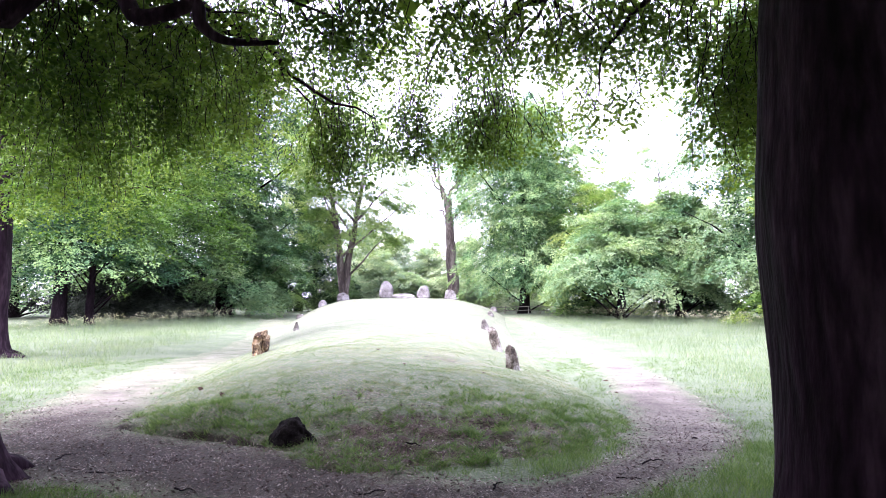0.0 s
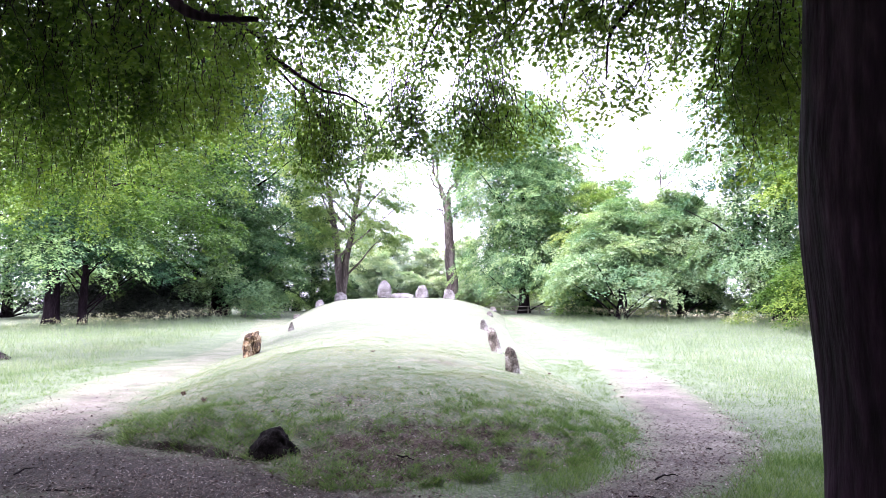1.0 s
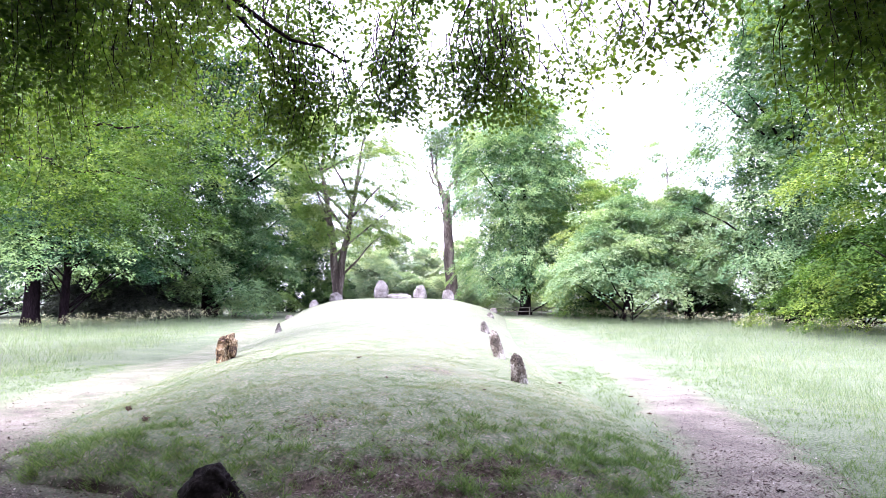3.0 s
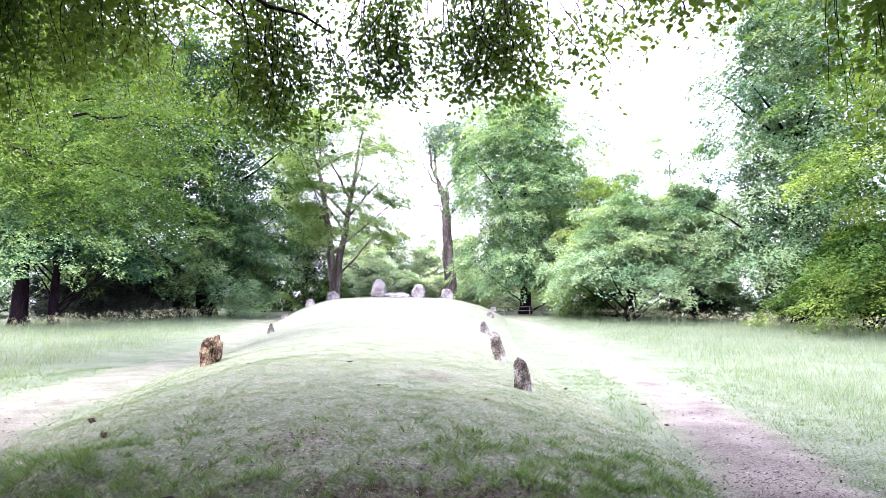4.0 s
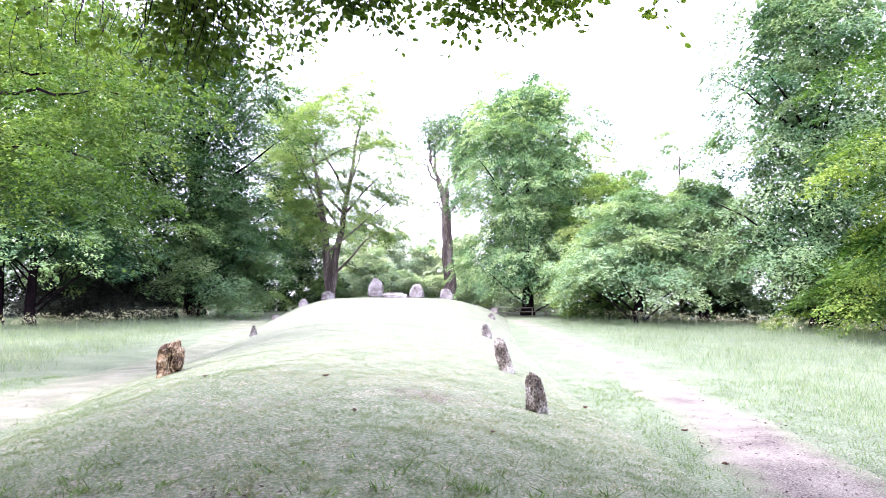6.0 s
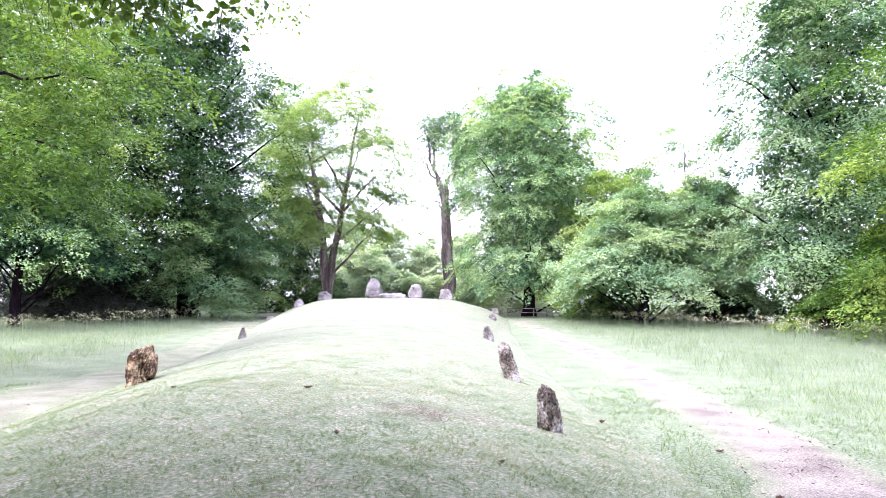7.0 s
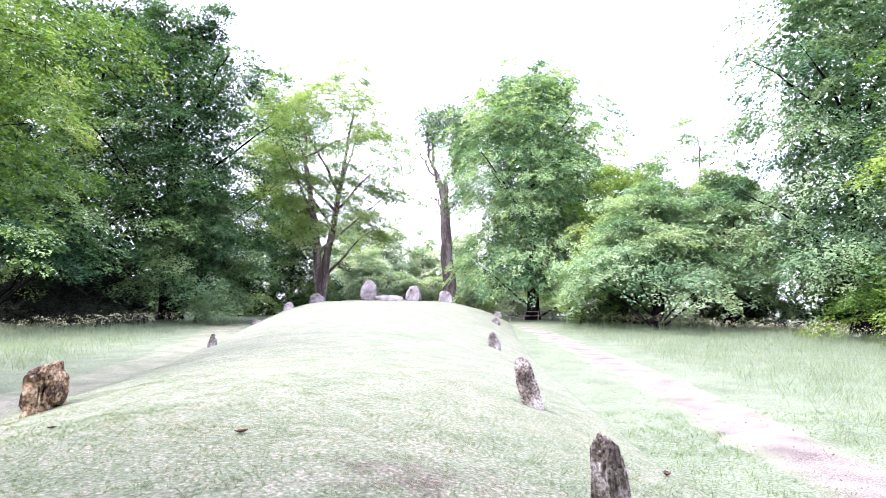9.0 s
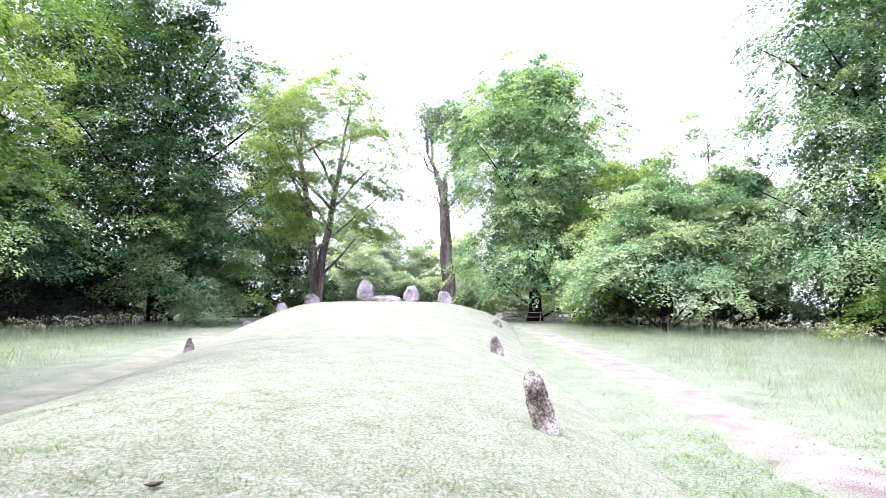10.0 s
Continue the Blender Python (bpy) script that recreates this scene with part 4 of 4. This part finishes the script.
def on_mound(x, y):
    worn = np.clip((lattice(x * 7.3 + 11, y * 6.1, 8) - 0.2) * 2.5, 0.25, 1) * (0.6 + 0.4 * lattice(x * 1.3, y * 1.1, 9))
    even = np.clip((y - 12) / 5, 0, 1)
    worn = worn * (1 - even) + 0.62 * even
    worn *= 1 - 0.6 * np.clip(bare_nose(x, y) * 2, 0, 1)
    return np.where(mound_rise(x, y) > 0.01, worn * np.clip((31 - y) / 13, 0, 1) ** 1.3, 0)


def barrow_sward(name, label, mat, y0, y1, count, tuft, height, width, rule, seed):
    """Mown grass whose tufts thin out and widen evenly away from the nose."""
    rng = np.random.RandomState(seed)
    y = y0 * (y1 / y0) ** rng.uniform(0, 1, count)
    x = mound_centre(y) + rng.uniform(-1.1, 1.1, count) * mound_half(y)
    keep = rng.rand(count) < rule(x, y)
    x, y = np.repeat(x[keep], tuft), np.repeat(y[keep], tuft)
    grow = (y / 14).clip(0.75, 2.4)
    x, y = x + rng.normal(0, 0.045, len(x)) * grow, y + rng.normal(0, 0.045, len(x)) * grow
    v = blades(x, y, surface(x, y), height * rng.uniform(0.5, 1.3, len(x)) * np.interp(y, [11, 16, 30], [1, 0.75, 0.35]), width * grow, 1.9, rng)
    return tagged(new(name, mesh_from(name, v, np.arange(len(v)).reshape(-1, 3), mat)), label, "grass", kind="stuff")


def verge(x, y):
    o = off_track(x, y)
    return np.where(mound_rise(x, y) > 0.0, 0, np.clip((o - 0.85) * 2.2, 0, 1) * (0.4 + 0.6 * lattice(x * 1.7 + 5, y * 1.7, 10)))


def in_meadow(x, y):
    right, left = np.interp(y, [6, 12, 20, 35, 60], [5.2, 6.2, 7.4, 8.0, 8.2]), np.interp(y, [6, 12, 20, 35, 60], [-7.6, -9.2, -10.6, -12.5, -16])
    edge = np.maximum(x - right, left - x)
    return np.clip(edge * 0.6, 0, 1) * (0.35 + 0.65 * lattice(x * 0.6, y * 0.6, 12))


barrow_sward("short_grass", "short mown grass, yellowing and patchy, on the barrow", BLADE, 8.3, 32, 52000, 10, 0.044, 0.0105, on_mound, 61)
sward("verge_grass", "lush green grass along the earth path", BLADE_LUSH,
      [(1.2, 8, 4.5, 10, 9000, 0.11, 0.008, 1.0, verge, 8), (-5, -1, 5, 7.5, 3000, 0.1, 0.008, 1.0, verge, 8), (-9, 9, 3.5, 12, 16000, 0.085, 0.007, 1.0, verge, 8), (-13, 10, 12, 24, 19000, 0.07, 0.009, 1.0, verge, 6), (-15, 10, 24, 60, 9000, 0.05, 0.014, 0.9, verge, 3)], 62)
sward("meadow_grass", "tall pale seeding meadow grass", BLADE_TALL,
      [(5, 22, 6, 22, 10000, 0.28, 0.01, 0.7, in_meadow, 5), (7, 30, 22, 58, 18000, 0.34, 0.013, 0.9, in_meadow, 4), (-25, -7, 6, 24, 11000, 0.28, 0.01, 0.7, in_meadow, 5), (-32, -11, 24, 62, 15000, 0.34, 0.013, 0.9, in_meadow, 4)], 63)
barrow_sward("tufted_grass", "dark green grass tufts on the barrow's nose", BLADE_LUSH, 8.2, 14, 22000, 10, 0.09, 0.02,
             lambda x, y: on_mound(x, y) * np.clip((13.0 - y) / 2.2, 0, 1) * (0.35 + 0.65 * np.clip((x + 0.2) / 1.2, 0, 1) + 0.5 * np.clip((-2.2 - x) / 1.0, 0, 1)) * np.clip((lattice(x * 7.1 + 3, y * 7.1, 42) - 0.38) * 4, 0.06, 1), 64)


# ---- litter, sticks, flowers ----
def litter(name, label, category, count, size, broad, lift, mat, seed):
    """Bits strewn over the path and the bare places."""
    rng = np.random.RandomState(seed)
    x, y = rng.uniform(-10, 8, count), rng.uniform(4, 24, count)
    near = (off_track(x, y) < 1.2) | ((bare_nose(x, y) > 0.25) & (mound_rise(x, y) > 0) & (y < 12.5))
    keep = near & (rng.rand(count) < np.interp(y, [4, 9.5, 14, 24], [1, 0.55, 0.08, 0.01]))
    x, y = x[keep], y[keep]
    at = np.stack([x, y, surface(x, y) + lift], -1)
    way = rng.normal(0, 1, (len(x), 3)) * [1, 1, 0.22]
    v, f = sprays(at, way, 0.02, 1, size, rng, 0.0, 0.5, broad)
    tagged(new(name, mesh_from(name, v, f, mat)), label, category, kind="stuff")


litter("leaf_litter", "dry brown and bleached fallen leaves on the path", "leaf litter", 230000, 0.045, 0.5, 0.018, LITTER, 81)
litter("twig_litter", "thin broken twigs and bud scales on the path", "twig litter", 260000, 0.08, 0.1, 0.02, LITTER, 84)


def stick(x, y, length, turn, seed):
    rng = np.random.RandomState(seed)
    p = bent((0, 0, 0), (length, 0, 0.01), 9, 0.012, rng, 0.012)
    v, f = tube(p, np.linspace(0.012, 0.005, 9), 6, 0.08, rng)
    ob = new("stick", mesh_from("stick", v, f, BARK, True))
    ob.matrix_world = pose(x, y, float(surface(x, y)) + 0.02, 0, 0, turn)
    tagged(ob, "thin dead stick lying on the earth path", "stick", "fallen sticks")


for i, (sx, sy, sl, st) in enumerate([(-4.4, 8.2, 0.55, 5), (2.1, 8.0, 0.4, -8), (-0.9, 7.3, 0.3, 20), (2.6, 8.6, 0.35, 25), (-0.5, 9.2, 0.35, -50), (0.6, 7.6, 0.25, 60), (-3.0, 7.5, 0.3, -25), (-6.6, 8.6, 0.5, 35), (3.9, 10.3, 0.3, 10), (-5.2, 8.9, 0.3, 70)]):
    stick(sx, sy, sl, st, 90 + i)


def cow_parsley():
    """Umbels that edge the meadow."""
    rng = np.random.RandomState(82)
    n = 800
    side = rng.rand(n) < 0.62
    y = np.where(side, rng.uniform(30, 60, n), rng.uniform(34, 60, n))
    x = np.where(side, np.interp(y, [30, 60], [24.5, 12]), np.interp(y, [34, 60], [-22, -18])) + rng.normal(0, 1.3, n)
    h = rng.uniform(0.6, 1.1, n)
    z = surface(x, y)
    stem = blades(x, y, z, h, 0.03, 0.1, rng)
    tops = np.repeat(np.stack([x, y, z + h], -1), 9, axis=0) + rng.normal(0, 0.09, (n * 9, 3)) * [1, 1, 0.5]
    v, f = sprays(tops, rng.normal(0, 1, (n * 9, 3)), 0.02, 1, 0.052, rng, 0, 0.6, 0.9)
    tagged(new("cow_parsley", mesh_from("cow_parsley", v, f, FLOWER)), "creamy flower heads edging the meadow", "wild flowers", kind="stuff")
    tagged(new("cow_parsley_stem", mesh_from("cow_parsley_stem", stem, np.arange(len(stem)).reshape(-1, 3), BLADE_TALL)), "thin green flower stems edging the meadow", "wild flowers", kind="stuff")


cow_parsley()


# ---- fences under the trees ----
WOOD = material("weathered_wood", [(0.1, (0.12, 0.1, 0.085)), (0.5, (0.24, 0.21, 0.185)), (0.95, (0.38, 0.35, 0.32))], 2, 20, 0.9, 0.5, stretch=(1, 1, 0.3))


def rail_fence(x0, y0, x1, y1, count, height, label):
    rng = np.random.RandomState(95)
    root = thing("rail_fence", (x0, y0, float(ground_z(x0, y0))), label, "fence", "low fences")
    ends = []
    for i in range(count):
        s = i / (count - 1)
        px, py = (x1 - x0) * s, (y1 - y0) * s
        pz = float(ground_z(x0 + px, y0 + py)) - root.location.z
        v, f = tube(bent((px, py, pz - 0.1), (px + rng.normal(0, 0.03), py, pz + height * rng.uniform(0.92, 1.1)), 4, 0, rng), [0.06, 0.055, 0.05, 0.03], 7, 0.04, rng)
        part("post", mesh_from("post", v, f, WOOD, True), root)
        ends.append((px, py, pz))
    for a, b in zip(ends, ends[1:]):
        for h in (0.45, 0.88):
            v, f = tube(bent((a[0], a[1] - 0.06, a[2] + h * height), (b[0], b[1] - 0.06, b[2] + h * height), 4, -0.02, rng), [0.035] * 4, 6, 0.05, rng)
            part("rail", mesh_from("rail", v, f, WOOD, True), root)


rail_fence(3.9, 69, 13, 69.5, 8, 0.9, "low weathered wooden rail fence under the lime")
rail_fence(-31, 81, -14, 84, 10, 1.0, "weathered wooden rail fence behind the trees")


# ---- small things in the grass ----
def dead_leaf(x, y, size, turn, seed):
    """A curled brown leaf: a cupped oval."""
    rng = np.random.RandomState(seed)
    u, w = np.linspace(0, 1, 9), np.linspace(-1, 1, 7)
    U, W = np.meshgrid(u, w, indexing="ij")
    half = 0.33 * np.sin(np.pi * np.clip(U, 0.02, 0.98)) ** 0.8
    v = np.stack([(U - 0.5) * size, W * half * size, size * (0.04 + 0.3 * W ** 2 * half * 2 + 0.18 * (U - 0.5) ** 2 * 4) + rng.normal(0, 0.004, U.shape)], -1)
    ob = new("dead_leaf", mesh_from("dead_leaf", v.reshape(-1, 3), grid_faces(9, 7), LITTER_RED, True))
    ob.matrix_world = pose(x, y, float(surface(x, y)) + 0.01, 0, 0, turn)
    tagged(ob, "curled red-brown dead leaf lying on the grass", "leaf", "dead leaves on the grass")


LITTER_RED = material("red_dead_leaf", [(0.1, (0.03, 0.014, 0.01)), (0.5, (0.075, 0.032, 0.02)), (0.95, (0.14, 0.075, 0.05))], 8, 40, 0.7, 0.4)
for i, (lx, ly, ls, lt) in enumerate([(-1.8, 17.9, 0.14, 30), (3.1, 19.2, 0.16, 70), (4.3, 17.2, 0.12, 10), (-0.9, 15.2, 0.1, 120), (-4.2, 18.6, 0.1, 45), (0.9, 14.4, 0.09, 80), (4.0, 15.0, 0.1, 0)]):
    dead_leaf(lx, ly, ls, lt, 120 + i)


def withered_weed(x, y, height, seed):
    rng = np.random.RandomState(seed)
    root = thing("withered_weed", (x, y, float(surface(x, y))), "withered brown weed standing in the short grass", "weed", "withered weeds")
    for i in range(7):
        a = rng.uniform(0, 6.283)
        tip = (math.cos(a) * height * 0.45, math.sin(a) * height * 0.45, height * rng.uniform(0.6, 1.0))
        v, f = tube(bent((0, 0, -0.02), tip, 6, 0.02, rng, 0.01), np.linspace(0.007, 0.003, 6), 5)
        stem = part("stem", mesh_from("stem", v, f, LITTER_RED, True), root)
        d = rng.normal(0, 1, (7, 3))
        v, f = sprays(np.array(tip) * rng.uniform(0.5, 1, (7, 1)), d, 0.02, 1, 0.035, rng, 0.2, 0.6, 0.5)
        part("leaf", mesh_from("leaf", v, f, LITTER_RED), stem)


for i, (wx, wy, wh) in enumerate([(-5.3, 14.2, 0.1), (-4.3, 12.7, 0.1)]):
    withered_weed(wx, wy, wh, 140 + i)
